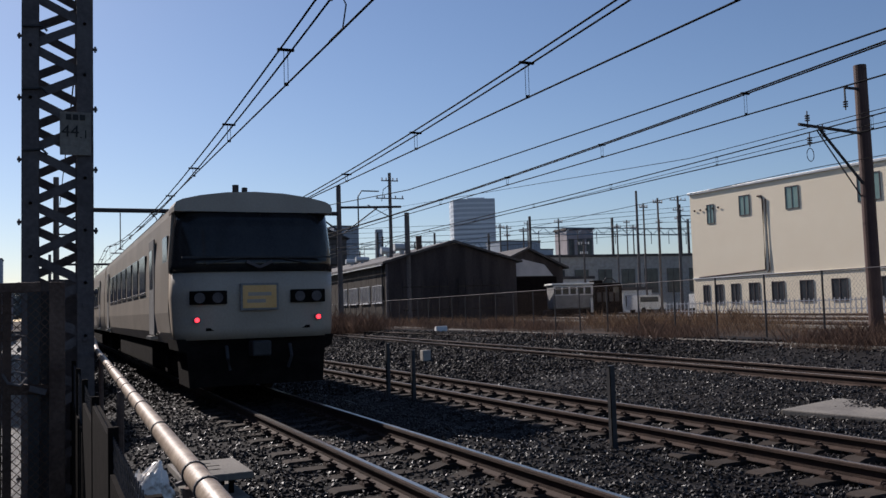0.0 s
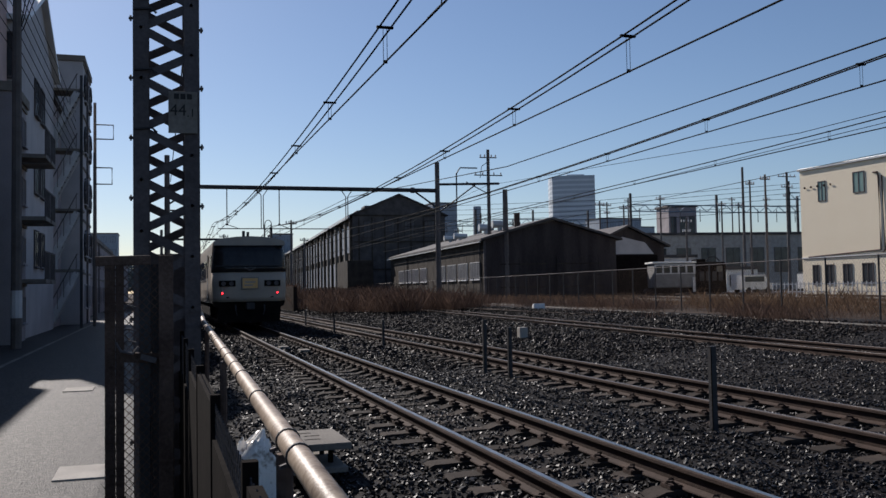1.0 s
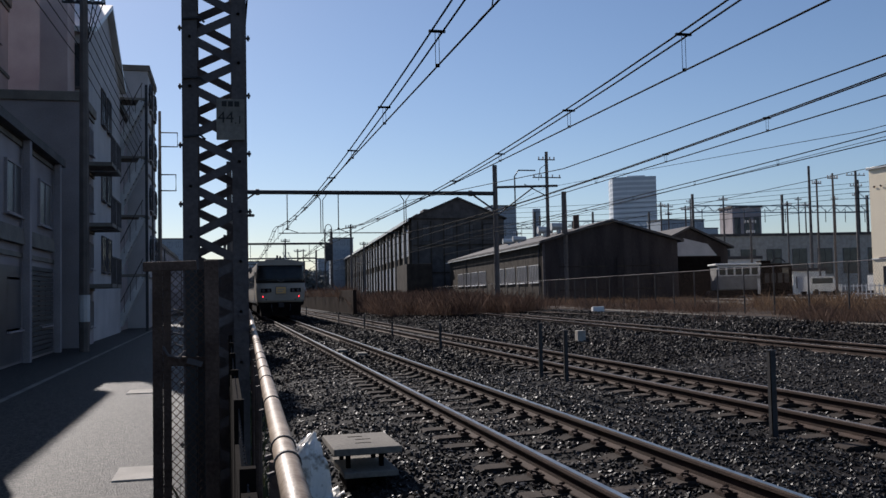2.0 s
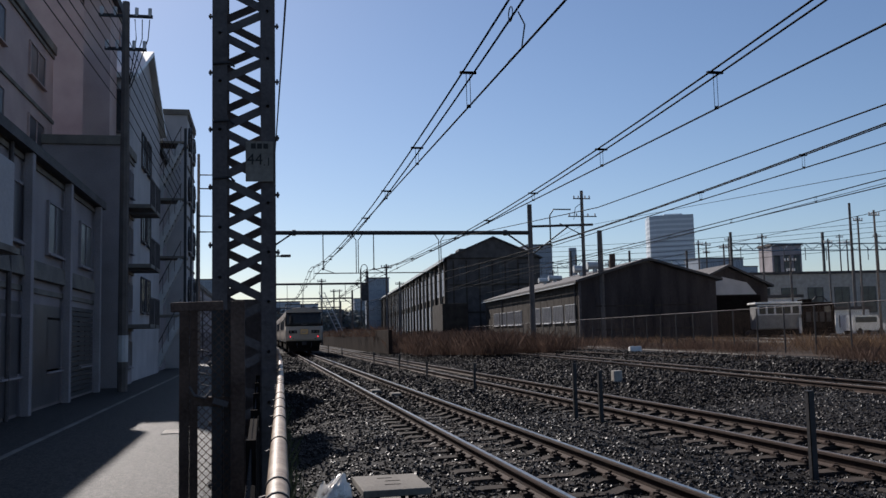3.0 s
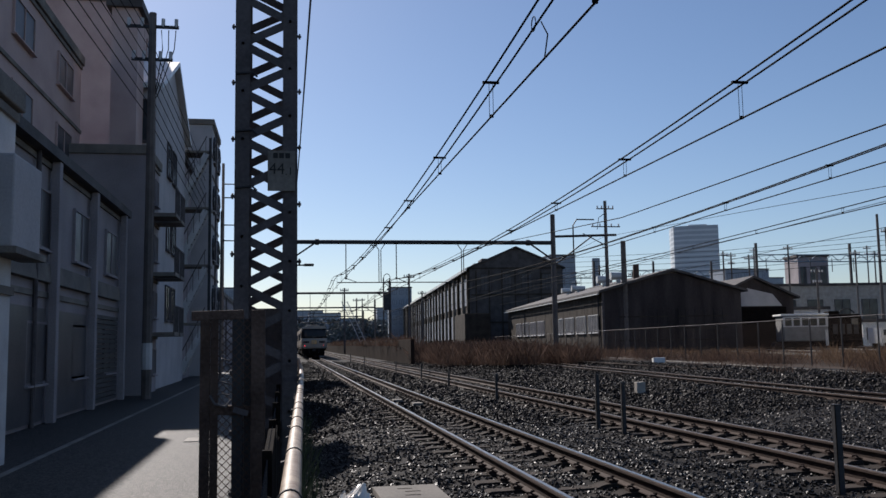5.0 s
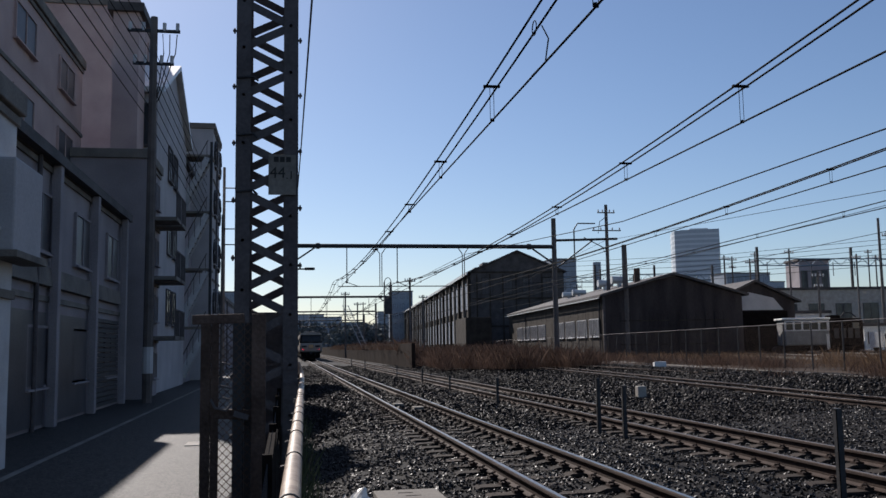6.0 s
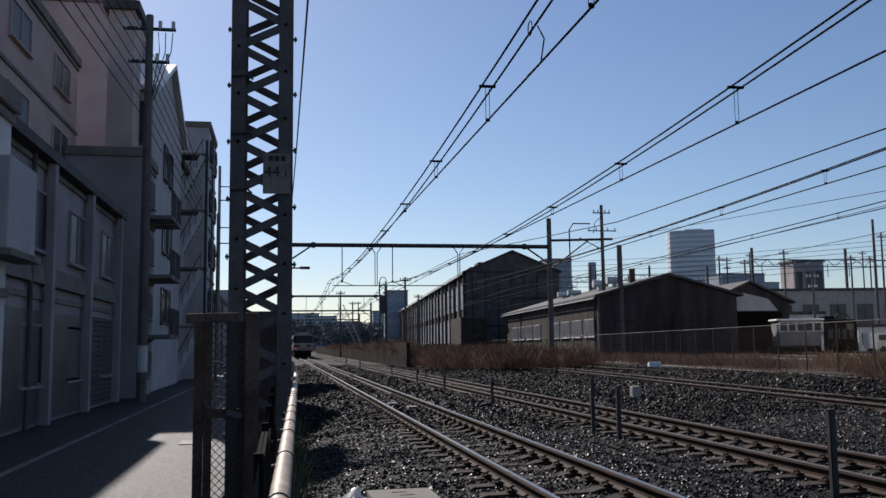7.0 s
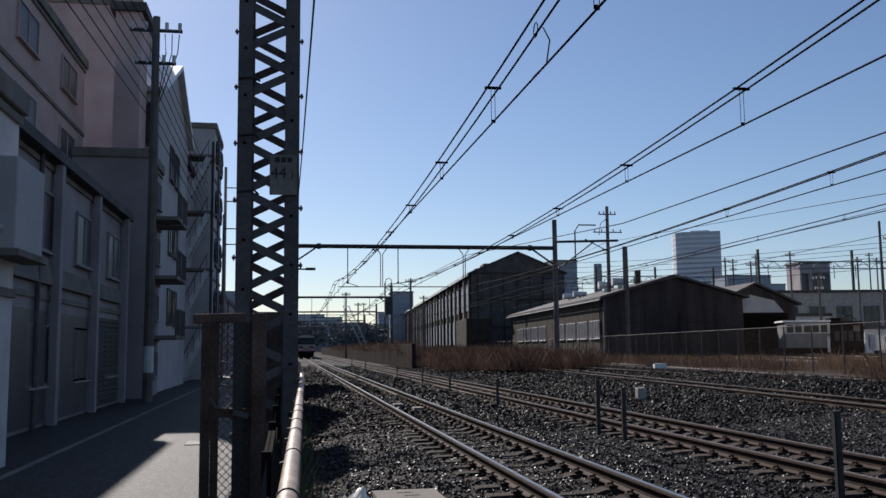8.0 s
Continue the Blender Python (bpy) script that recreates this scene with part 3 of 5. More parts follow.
def carriage(y0, parent, tail=False):
    L = 19.6
    f = 0.42 if tail else 0.0
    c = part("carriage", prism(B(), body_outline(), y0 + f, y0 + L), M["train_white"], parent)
    part("roof", prism(B(), [(1.3, 3.41), (0.98, 3.51), (0.5, 3.565), (0, 3.575), (-0.5, 3.565), (-0.98, 3.51), (-1.3, 3.41), (-1.0, 3.38), (1.0, 3.38)], y0 + 0.1 + 1.3 * f, y0 + L - 0.1), M["train_grey"], c, "grey roof with shallow curve")
    for k in range(3):
        part("roof_unit", box(B(), (-0.75, y0 + 3.0 + k * 5.2, 3.5), (0.75, y0 + 6.0 + k * 5.2, 3.7), bevel=0.06), M["train_grey"], c)
    for s in (-1, 1):
        for k in range(7):
            y = y0 + 4.35 + k * 1.75
            w = part("window", box(B(), (s * 1.44 - 0.02, y, 1.95), (s * 1.44 + 0.02, y + 1.3, 2.75), bevel=0.015), M["train_dark"], c, "dark tinted side window")
            part("window_frame", box(B(), (s * 1.44 - 0.03, y - 0.04, 1.9), (s * 1.44 + 0.03, y + 1.34, 1.95)), M["rail_head"], w)
        for y in (y0 + 2.6, y0 + 17.0):
            d = part("door", box(B(), (s * 1.44 - 0.02, y, 1.08), (s * 1.44 + 0.012, y + 0.9, 2.95), bevel=0.01), M["train_grey"], c, "recessed folding side door")
            part("door_window", box(B(), (s * 1.45 - 0.02, y + 0.2, 2.0), (s * 1.45 + 0.014, y + 0.7, 2.75)), M["train_dark"], d)
            part("door_step", box(B(), (s * 1.44 - 0.08, y, 1.0), (s * 1.44 + 0.06, y + 0.9, 1.06)), M["rail_head"], d)
    bm = B()
    box(bm, (-1.25, y0 + 5.0, 0.35), (1.25, y0 + 14.5, 0.95), bevel=0.05)
    part("underframe", bm, M["under"], c)
    bogie(y0 + 2.9, c)
    bogie(y0 + L - 2.9, c)
    if tail:
        cab_end(y0, c)
    return c


def cab_end(y, c):
    """The driving end: glazed dark band over a cream panel, lamps, board, skirt."""
    def band(name, prof, material, label, thick=0.05):
        """One strip of the front, from profile rows of (offset, height, half-width)."""
        bm = B()
        rows = []
        for dy, z, half in prof:
            xs = [half * math.sin(u) for u in np.linspace(-math.pi / 2, math.pi / 2, 13)]
            rows.append([bm.verts.new((x, y + dy + 0.5 * (abs(x) / 1.45) ** 8, z)) for x in xs])
        for a, b in zip(rows, rows[1:]):
            for k in range(12):
                bm.faces.new((a[k], a[k + 1], b[k + 1], b[k]))
        bmesh.ops.recalc_face_normals(bm, faces=bm.faces[:])
        bmesh.ops.solidify(bm, geom=bm.faces[:], thickness=thick)
        return part(name, bm, M[material], c, label, True)

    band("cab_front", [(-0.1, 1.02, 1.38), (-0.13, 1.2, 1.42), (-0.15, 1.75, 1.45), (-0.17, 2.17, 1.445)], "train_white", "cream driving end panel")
    ws = band("windscreen", [(-0.19, 2.17, 1.445), (-0.18, 2.35, 1.44), (-0.04, 2.95, 1.38), (0.03, 3.24, 1.335)], "train_dark", "wide black windscreen band")
    arch = [(1.385, 3.22), (1.385, 3.31), (1.35, 3.38), (1.25, 3.43), (0.95, 3.5), (0.5, 3.56), (0, 3.58)]
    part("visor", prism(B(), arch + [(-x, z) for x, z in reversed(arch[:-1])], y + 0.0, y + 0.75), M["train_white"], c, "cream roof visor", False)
    for a, b in ((-0.9, -0.2), (0.9, 0.3)):
        part("wiper", bar(B(), (a, y - 0.25, 2.3), (b, y - 0.2, 2.42), 0.02, 0.02), M["steel_dark"], ws)
    bm = box(B(), (-1.3, y - 0.26, 2.40), (1.3, y - 0.21, 2.43))
    part("handrail", bm, M["steel_dark"], ws)
    bm = B()
    for s in (-1, 1):
        bar(bm, (0, y - 0.265, 2.24), (s * 0.22, y - 0.25, 2.34), 0.02, 0.05)
    part("emblem", bm, M["steel_grey"], ws, "dull winged metal emblem")
    for s in (-1, 1):
        h = part("headlamp_panel", box(B(), (s * 0.86 - 0.31, y - 0.2, 1.62), (s * 0.86 + 0.31, y - 0.12, 1.85), bevel=0.015), M["under"], c, "black recessed headlamp panel")
        for k in (-1, 1):
            part("headlamp", rod(B(), (s * 0.86 + k * 0.15, y - 0.215, 1.73), (s * 0.86 + k * 0.15, y - 0.15, 1.73), 0.09, 14), M["steel_grey"], h, "unlit round headlamp")
        t = part("tail_lamp", rod(B(), (s * 1.05, y - 0.17, 1.36), (s * 1.05, y - 0.05, 1.36), 0.036, 14), M["tail"], c, "lit red tail lamp")
        part("tail_lamp_rim", rod(B(), (s * 1.05, y - 0.155, 1.36), (s * 1.05, y - 0.05, 1.36), 0.06, 14), M["train_grey"], t)
        part("lower_grille", box(B(), (s * 0.6 - 0.3, y - 0.12, 1.17), (s * 0.6 + 0.3, y - 0.08, 1.22)), M["under"], c)
    hb = part("train_board", box(B(), (-0.33, y - 0.215, 1.5), (0.33, y - 0.15, 1.97), bevel=0.01), M["train_grey"], c, "grey board frame")
    part("board_panel", box(B(), (-0.29, y - 0.222, 1.54), (0.29, y - 0.214, 1.93)), M["yellow"], hb, "faded yellow name panel")
    for k, (a, b) in enumerate(((-0.2, 0.2), (-0.22, 0.1))):
        part("printed_bar", box(B(), (a, y - 0.226, 1.75 - k * 0.12), (b, y - 0.221, 1.81 - k * 0.12)), M["train_white"], hb)
    bm = B()
    prism(bm, [(-1.37, 1.04), (-1.33, 0.85), (-1.2, 0.8), (-1.16, 0.22), (1.16, 0.22), (1.2, 0.8), (1.33, 0.85), (1.37, 1.04)], y + 0.02, y + 1.3)
    part("skirt", bm, M["under"], c)
    bm = box(B(), (-0.16, y - 0.35, 0.72), (0.16, y + 0.1, 0.98), bevel=0.03)
    part("coupler", bm, M["steel_dark"], c)
    for s in (-1, 1):
        part("brake_hose", tube(B(), [(s * 0.55, y - 0.05, 0.9), (s * 0.55, y - 0.18, 0.7), (s * 0.5, y - 0.1, 0.5)], 0.03, 6), M["steel_dark"], c)
    bm = rod(B(), (-0.12, y + 1.2, 3.55), (-0.12, y + 1.2, 3.86), 0.06, 8)
    rod(bm, (0.05, y + 1.25, 3.55), (0.06, y + 1.25, 3.82), 0.055, 8)
    box(bm, (-0.28, y + 1.1, 3.55), (0.22, y + 1.35, 3.63))
    part("roof_horn", bm, M["steel_dark"], c, "roof aerial and horn")
    for s in (-1, 1):
        bm = box(B(), (s * 1.42 - 0.02, y + 0.6, 1.95), (s * 1.42 + 0.02, y + 1.3, 2.85), bevel=0.01)
        part("cab_side_window", bm, M["train_dark"], c)


train = thing("train", "white express train with dark windscreen and red tail lamps", "train")
for k in range(7):
    carriage(TAIL + k * 20.0, train, k == 0)


# ---- fence, gate and pipe rail beside the lane ----
def chain_link(bm, p, q, z0, z1, pitch, r):
    """Two layers of crossing diagonal wires between two posts."""
    p, q = Vector(p), Vector(q)
    d, L, H = (q - p).normalized(), (q - p).length, z1 - z0
    for sgn in (1, -1):
        s = -H if sgn > 0 else 0
        while s < (L if sgn > 0 else L + H):
            pts = []
            for u in (max(0, s if sgn > 0 else s - H), min(L, s + H if sgn > 0 else s)):
                v = (u - s) if sgn > 0 else (s - u)
                if 0 <= v <= H + 1e-6:
                    pts.append(p + d * u + Vector((0, 0, z0 + v)))
            if len(pts) == 2 and (pts[1] - pts[0]).length > 0.01:
                bar(bm, pts[0], pts[1], r, r)
            s += pitch
    return bm


gate = thing("mesh_gate", "narrow rusty steel gate filled with chain-link wire", "gate", pose(-3.43, 5.15, -0.31))
for x0, x1, m in ((-0.165, -0.115, "rust"), (-0.112, -0.072, "rust"), (0.0, 0.058, "steel_dark")):
    part("upright", box(B(), (x0, -0.02, 0), (x1, 0.02, 1.92), bevel=0.004), M[m], gate)
part("post", box(B(), (0.098, -0.036, -0.05), (0.172, 0.036, 1.945), bevel=0.004), M["rust"], gate, "rust-stained square gate post")
for z0, z1 in ((1.895, 1.945), (1.39, 1.44), (0.1, 0.15)):
    part("rail", box(B(), (-0.17, -0.024, z0), (0.1, 0.024, z1), pose(0, 0, 0, 0, -1.2 if z0 > 1.5 else 3.0 if z0 > 1 else 0, 0), 0.004), M["rust"], gate)
part("mesh", chain_link(B(), (-0.165, -0.028, 0), (0.1, -0.028, 0), 0.12, 1.9, 0.042, 0.0035), M["rust"], gate, "rusty chain-link mesh")
part("side_strip", box(B(), (0.06, 0.025, 0.05), (0.098, 0.032, 1.9)), M["steel_dark"], gate, "dark sheet strip")
bm = tube(B(), [(-0.11, -0.045, 1.5), (-0.085, -0.05, 1.455), (-0.03, -0.05, 1.44), (0.0, -0.05, 1.475)], 0.007, 5)
bar(bm, (0.01, -0.045, 1.425), (0.085, -0.045, 1.4), 0.018, 0.028)
part("latch", bm, M["steel_grey"], gate, "bent galvanised latch chain")
for z in (1.5, 1.56, 1.68):
    part("bent_tie", tube(B(), [(-0.07, -0.04, z), (-0.05, -0.045, z + 0.008), (-0.01, -0.04, z - 0.004)], 0.005, 5), M["steel_grey"], gate)


def pipe_at(y):
    return Vector((-3.148 + 0.0205 * (y - 1.4), y, 1.222 + 0.002 * (y - 1.4)))


PIPE = [tuple(pipe_at(y)) for y in (0.45, 1.5, 3.0, 5.0, 6.4)] + [(-3.04, 6.75, 1.245), (-3.045, 6.88, 1.28), (-3.06, 6.92, 1.335), (-3.1, 6.93, 1.355), (-3.2, 6.93, 1.36)]
rail_fence = thing("pipe_rail", "tan painted pipe rail on posts along the railway fence", "railing")
part("pipe", tube(B(), PIPE, 0.0165, 16), M["pipe"], rail_fence, smooth=True)
for y in (1.0, 1.415, 1.545, 2.07, 2.55, 2.85, 3.2, 3.5, 4.15, 4.3, 4.45, 5.6):
    p, d = pipe_at(y), Vector((0.0205, 1, 0.002)).normalized()
    dark = y < 2.6
    ring = part("tie_ring", rod(B(), p - d * 0.003, p + d * 0.003, 0.0187, 16), M["steel_dark"] if dark else M["steel_grey"], rail_fence, "dark wire tie" if dark else "")
    part("tie_knot", bar(B(), p + Vector((-0.017, 0, -0.01)), p + Vector((-0.026, -0.004, -0.012)), 0.005, 0.005), M["steel_grey"], ring)
for y in (1.5, 3.4, 5.4):
    p = pipe_at(y)
    part("post", rod(B(), (p.x - 0.01, y, -0.25), (p.x - 0.01, y, p.z - 0.01), 0.012, 8), M["rust"], rail_fence)
fence = thing("mesh_fence", "dark rusted chain-link fence under the pipe rail", "fence")
for y in np.arange(0.7, 6.2, 0.9):
    top = pipe_at(y).z - 0.035
    part("post", box(B(), (-3.207, y - 0.012, -0.3), (-3.183, y + 0.012, top)), M["under"], fence)
    part("mesh", chain_link(B(), (-3.195, y, 0), (-3.195, y + 0.9, 0), -0.1, top - 0.02, 0.042, 0.0025), M["steel_dark"], fence)
    # Tall black sheet added to stand for the shaded mesh and weeds.
    part("infill_sheet", box(B(), (-3.206, y + 0.03, -0.3), (-3.184, y + 0.83, (1.13 if y < 4 else 0.95) + 0.04 * math.sin(3 * y))), M["under"], fence)
part("white_stub", rod(B(), (-3.23, 2.15, -0.2), (-3.245, 2.15, 0.83), 0.014, 10), M["offwhite"], fence, "short white plastic stake")


def tuft(bm, x, y, z, n, h, rng, lean=0.35, w=0.012):
    for _ in range(n):
        a, hh = rng.uniform(0, 6.28), h * rng.uniform(0.5, 1.15)
        dx, dy = math.cos(a) * lean * hh * rng.random(), math.sin(a) * lean * hh * rng.random()
        ox, oy = x + rng.gauss(0, 0.12), y + rng.gauss(0, 0.12)
        ca, sa = math.cos(a + 1.57) * w, math.sin(a + 1.57) * w
        v = [bm.verts.new(c) for c in ((ox - ca, oy - sa, z), (ox + ca, oy + sa, z), (ox + dx * 0.5 + ca * 0.7, oy + dy * 0.5 + sa * 0.7, z + hh * 0.6), (ox + dx, oy + dy, z + hh))]
        bm.faces.new((v[0], v[1], v[2]))
        bm.faces.new((v[0], v[2], v[3]))


rng = random.Random(7)
bm = B()
for k in range(220):
    tuft(bm, -3.1 + rng.gauss(0, 0.1), rng.uniform(2.2, 20), -0.3, 9, 0.4, rng, 0.7, 0.008)
tagged(part("fence_weeds", bm, M["leaf"]), "dark weeds along the foot of the fence", "weeds", kind="stuff")

# ---- small things on the ballast ----
cover = thing("equipment_box", "low pale equipment stand with a slotted top plate", "equipment box", pose(-2.03, 8.48, -0.53, 0, 0, 1))
part("top_plate", box(B(), (-0.3, -0.42, 0.57), (0.3, 0.42, 0.63), bevel=0.008), M["concrete_dark"], cover)
part("lower_shelf", box(B(), (-0.22, -0.46, 0.38), (0.26, 0.36, 0.43), bevel=0.008), M["concrete_dark"], cover)
for x in (-0.15, 0.15):
    for y in (-0.22, 0.2):
        part("leg", box(B(), (x - 0.02, y - 0.02, -0.1), (x + 0.02, y + 0.02, 0.56)), M["under"], cover)
part("housing", box(B(), (-0.17, -0.2, -0.05), (0.15, 0.22, 0.4)), M["under"], cover)
for y, x in ((-0.15, 0.0), (0.05, 0.03), (0.22, -0.02)):
    part("slot", box(B(), (x - 0.07, y - 0.012, 0.628), (x + 0.07, y + 0.012, 0.632)), M["under"], cover)
bm = B()
bmesh.ops.create_grid(bm, x_segments=26, y_segments=26, size=0.3)
for v in bm.verts:
    d = math.hypot(v.co.x / 0.22, v.co.y / 0.25)
    fold = 0.14 * noise.noise(v.co * 8) + 0.07 * noise.noise(v.co * 15 + Vector((3, 1, 0)))
    v.co.z = 0.46 * max(0.0, 1 - d ** 4) ** 0.6 + fold * (1.5 - 0.5 * min(d, 2))
    v.co.x += 0.5 * fold
bmesh.ops.solidify(bm, geom=bm.faces[:], thickness=0.006)
foil = part("plastic_sheet", bm, M["plastic"])
foil.matrix_basis = pose(-2.56, 8.2, -0.32, 0, 0, 8)
tagged(foil, "heap of crumpled dirty white plastic sheet on the ballast", "plastic sheet")


def line_post(x, y, z, h, label="short dark steel post standing in the ballast"):
    t = thing("line_post", label, "post", pose(x, y, z), "posts between the tracks")
    bm = box(B(), (-0.035, -0.004, -0.2), (0.035, 0.004, h))
    box(bm, (-0.035, -0.004, -0.2), (-0.027, 0.06, h))
    part("angle_bar", bm, M["steel_dark"], t)
    part("cap", box(B(), (-0.04, -0.01, h), (0.04, 0.065, h + 0.01)), M["steel_dark"], t)
    return t


for x, y, h in ((2.68, 9.1, 0.99), (2.62, 16.5, 1.08), (2.78, 15.6, 0.97), (2.82, 25.6, 0.81), (3.04, 34.5, 0.61), (3.1, 42, 0.77), (3.12, 52, 0.70), (2.5, 66, 0.85), (2.5, 80, 0.85)):
    line_post(x, y, -0.28, h)

mk = thing("marker_box", "small white marker box beside the track", "marker box", pose(7.15, 25.6, -0.2))
part("box_body", box(B(), (-0.13, -0.12, 0.03), (0.13, 0.12, 0.4), bevel=0.015), M["concrete"], mk)
part("stand", box(B(), (-0.05, -0.05, -0.15), (0.05, 0.05, 0.05)), M["steel_dark"], mk)
for x, y in ((-0.1, 25.2), (0.22, 23.6)):
    s = part("track_magnet", box(B(), (-0.13, -0.24, -0.05), (0.13, 0.24, 0.05), bevel=0.015), M["concrete_dark"])
    s.matrix_basis = pose(x, y, -0.14)
    tagged(s, "weathered signalling coil box between the rails", "coil box", "coil boxes")
slab = part("concrete_slab", box(B(), (-0.5, -0.9, -0.08), (0.9, 0.8, 0.05), bevel=0.02), M["concrete_dark"])
slab.matrix_basis = pose(6.9, 9.5, -0.17, 0, -2, 10)
tagged(slab, "weathered concrete slab on the ballast bank", "slab")
# White colour here stands in for a glint of the sun.
blk = part("white_block", box(B(), (-0.3, -0.2, -0.4), (0.3, 0.2, 0.1), bevel=0.03), M["white"])
blk.matrix_basis = pose(15.6, 43.8, 0.4, -8, 0, -10)
tagged(blk, "white block in the weeds standing for a sun glint", "block")

# ---- yard fence and weeds ----
def fence_x(y):
    return 14.6 + 0.1 * y


yf = thing("yard_fence", "long rusty chain-link fence along the yard", "fence")
ys = list(np.arange(4, 150, 2.5))
for a, b in zip(ys, ys[1:]):
    part("post", rod(B(), (fence_x(a), a, 0.2), (fence_x(a), a, 2.2), 0.03, 6), M["steel_dark"], yf)
    part("top_rail", rod(B(), (fence_x(a), a, 2.18), (fence_x(b), b, 2.18), 0.017, 5), M["steel_grey"], yf)
    if a < 75:
        part("mesh", chain_link(B(), (fence_x(a), a, 0), (fence_x(b), b, 0), 0.3, 2.15, 0.14 if a < 40 else 0.3, 0.003), M["rust"], yf)


def weeds(name, count, seed, place, h, label, blades=10, w=0.014, kind="weeds"):
    r = random.Random(seed)
    vs, fs = [], []
    for _ in range(count):
        x, y, z = place(r)
        big = r.uniform(0.35, 1.0) * min(1.0, 0.45 + y / 60) + 0.4 * r.random() ** 4
        for _ in range(blades):
            a, hh = r.uniform(0, 6.28), h * big * r.uniform(0.35, 1.2)
            lean = 0.8 * hh * r.random() ** 1.5
            dx, dy = math.cos(a) * lean, math.sin(a) * lean
            ox, oy = x + r.gauss(0, 0.36), y + r.gauss(0, 0.36)
            b = a + 1.57
            ca, sa = math.cos(b) * w, math.sin(b) * w
            i = len(vs)
            vs += [(ox - ca, oy - sa, z), (ox + ca, oy + sa, z), (ox + dx * 0.5 + ca * 0.8, oy + dy * 0.5 + sa * 0.8, z + hh * 0.6), (ox + dx, oy + dy, z + hh), (ox + dx * 0.78 - ca * 1.5, oy + dy * 0.78 - sa * 1.5, z + hh * 0.8)]
            fs += [(i, i + 1, i + 2), (i, i + 2, i + 3), (i + 2, i + 3, i + 4)]
    me = bpy.data.meshes.new(name)
    me.from_pydata(vs, [], fs)
    me.materials.append(M[kind])
    return tagged(new(name, me), label, "weeds", kind="stuff")


def by_fence(r):
    while True:
        y = 13 * (140 / 13) ** r.random()
        x = fence_x(y) + r.gauss(-0.8, 1.0)
        if noise.noise((x * 0.5, y * 0.22, 5)) > r.uniform(0.0, 0.4):
            return (x, y, 0.2)


def on_bank(r):
    while True:
        y = r.uniform(50, 160)
        x = 6.4 + 0.105 * y + r.gauss(0, 2.0)
        if noise.noise((x * 0.3, y * 0.1, 2)) > r.uniform(-0.15, 0.35):
            return (x, y, 0.1)


def in_yard(r):
    while True:
        y = r.uniform(8, 90)
        x = fence_x(y) + abs(r.gauss(0, 7)) + 0.5
        if noise.noise((x * 0.35, y * 0.2, 9)) > r.uniform(-0.2, 0.4):
            return (x, y, 0.28)


def wall_foot(r):
    y = r.uniform(56, 105)
    return (6.9 + 0.03 * (y - 56) + r.uniform(0, 1) * 8, y, 0.0)


def wall_top(r):
    y = r.uniform(78, 200)
    return (7.4 + r.gauss(0, 0.5), y, 1.2)


def clump(r):
    """Low straw clumps in the yard."""
    x, y = r.choice(((19.5, 30.0), (21.5, 36.0), (24.0, 33.0)))
    return (x + r.gauss(0, 0.9), y + r.gauss(0, 1.2), 0.28)


weeds("fence_weeds_tall", 1500, 5, by_fence, 0.62, "wispy rust-brown dry weeds along the yard fence", 20, 0.003)
weeds("yard_weeds", 1900, 9, in_yard, 0.5, "thin straw-coloured weeds among the yard sidings", 14, 0.0035, "straw")
weeds("bank_weeds", 1500, 12, on_bank, 1.25, "rust-brown weeds on the bank by the far wall", 44, 0.005)
weeds("wall_weeds", 420, 14, wall_foot, 1.3, "tall rust-brown weeds before the low wall", 60, 0.005)
weeds("wall_top_weeds", 420, 15, wall_top, 0.9, "dry weeds along the top of the low wall", 40, 0.008)
weeds("straw_clumps", 70, 16, clump, 0.8, "pale straw clumps between the yard sidings", 40, 0.005, "straw")
cw = part("retaining_wall", box(B(), (-0.15, 0, -0.5), (0.15, 190, 1.75), pose(6.75, 71, 0, 0, 0, 0), 0.02), M["wall_dark"])
tagged(cw, "low dark brown concrete wall beside the far tracks", "wall", kind="structure")


# ---- buildings ----
def window(parent, m, w, h, glass="glass", frame="steel_dark", mull=1, sill=True):
    """A window set into local x (width) and z (height), facing -y."""
    f = 0.06
    bm = B()
    for lo, hi in (((-w / 2 - f, -0.05, -f), (-w / 2, 0.05, h + f)), ((w / 2, -0.05, -f), (w / 2 + f, 0.05, h + f)), ((-w / 2, -0.05, -f), (w / 2, 0.05, 0)), ((-w / 2, -0.05, h), (w / 2, 0.05, h + f))):
        box(bm, lo, hi)
    ob = part("window", bm, M[frame], parent)
    ob.matrix_basis = m
    for k in range(mull):
        x = -w / 2 + w * (k + 1) / (mull + 1)
        part("mullion", box(B(), (x - 0.025, -0.045, 0), (x + 0.025, 0.03, h)), M[frame], ob)
    part("pane", box(B(), (-w / 2, -0.015, 0), (w / 2, 0.02, h)), M[glass], ob)
    if sill:
        part("sill", box(B(), (-w / 2 - 0.1, -0.12, -f - 0.05), (w / 2 + 0.1, 0.02, -f)), M[frame], ob)
    return ob


# cream office block: its long wall runs almost along the tracks
yb = thing("cream_building", "cream two-storey industrial block with small green windows", "building", pose(47.2, 62.0, 0.2, 0, 0, -87))
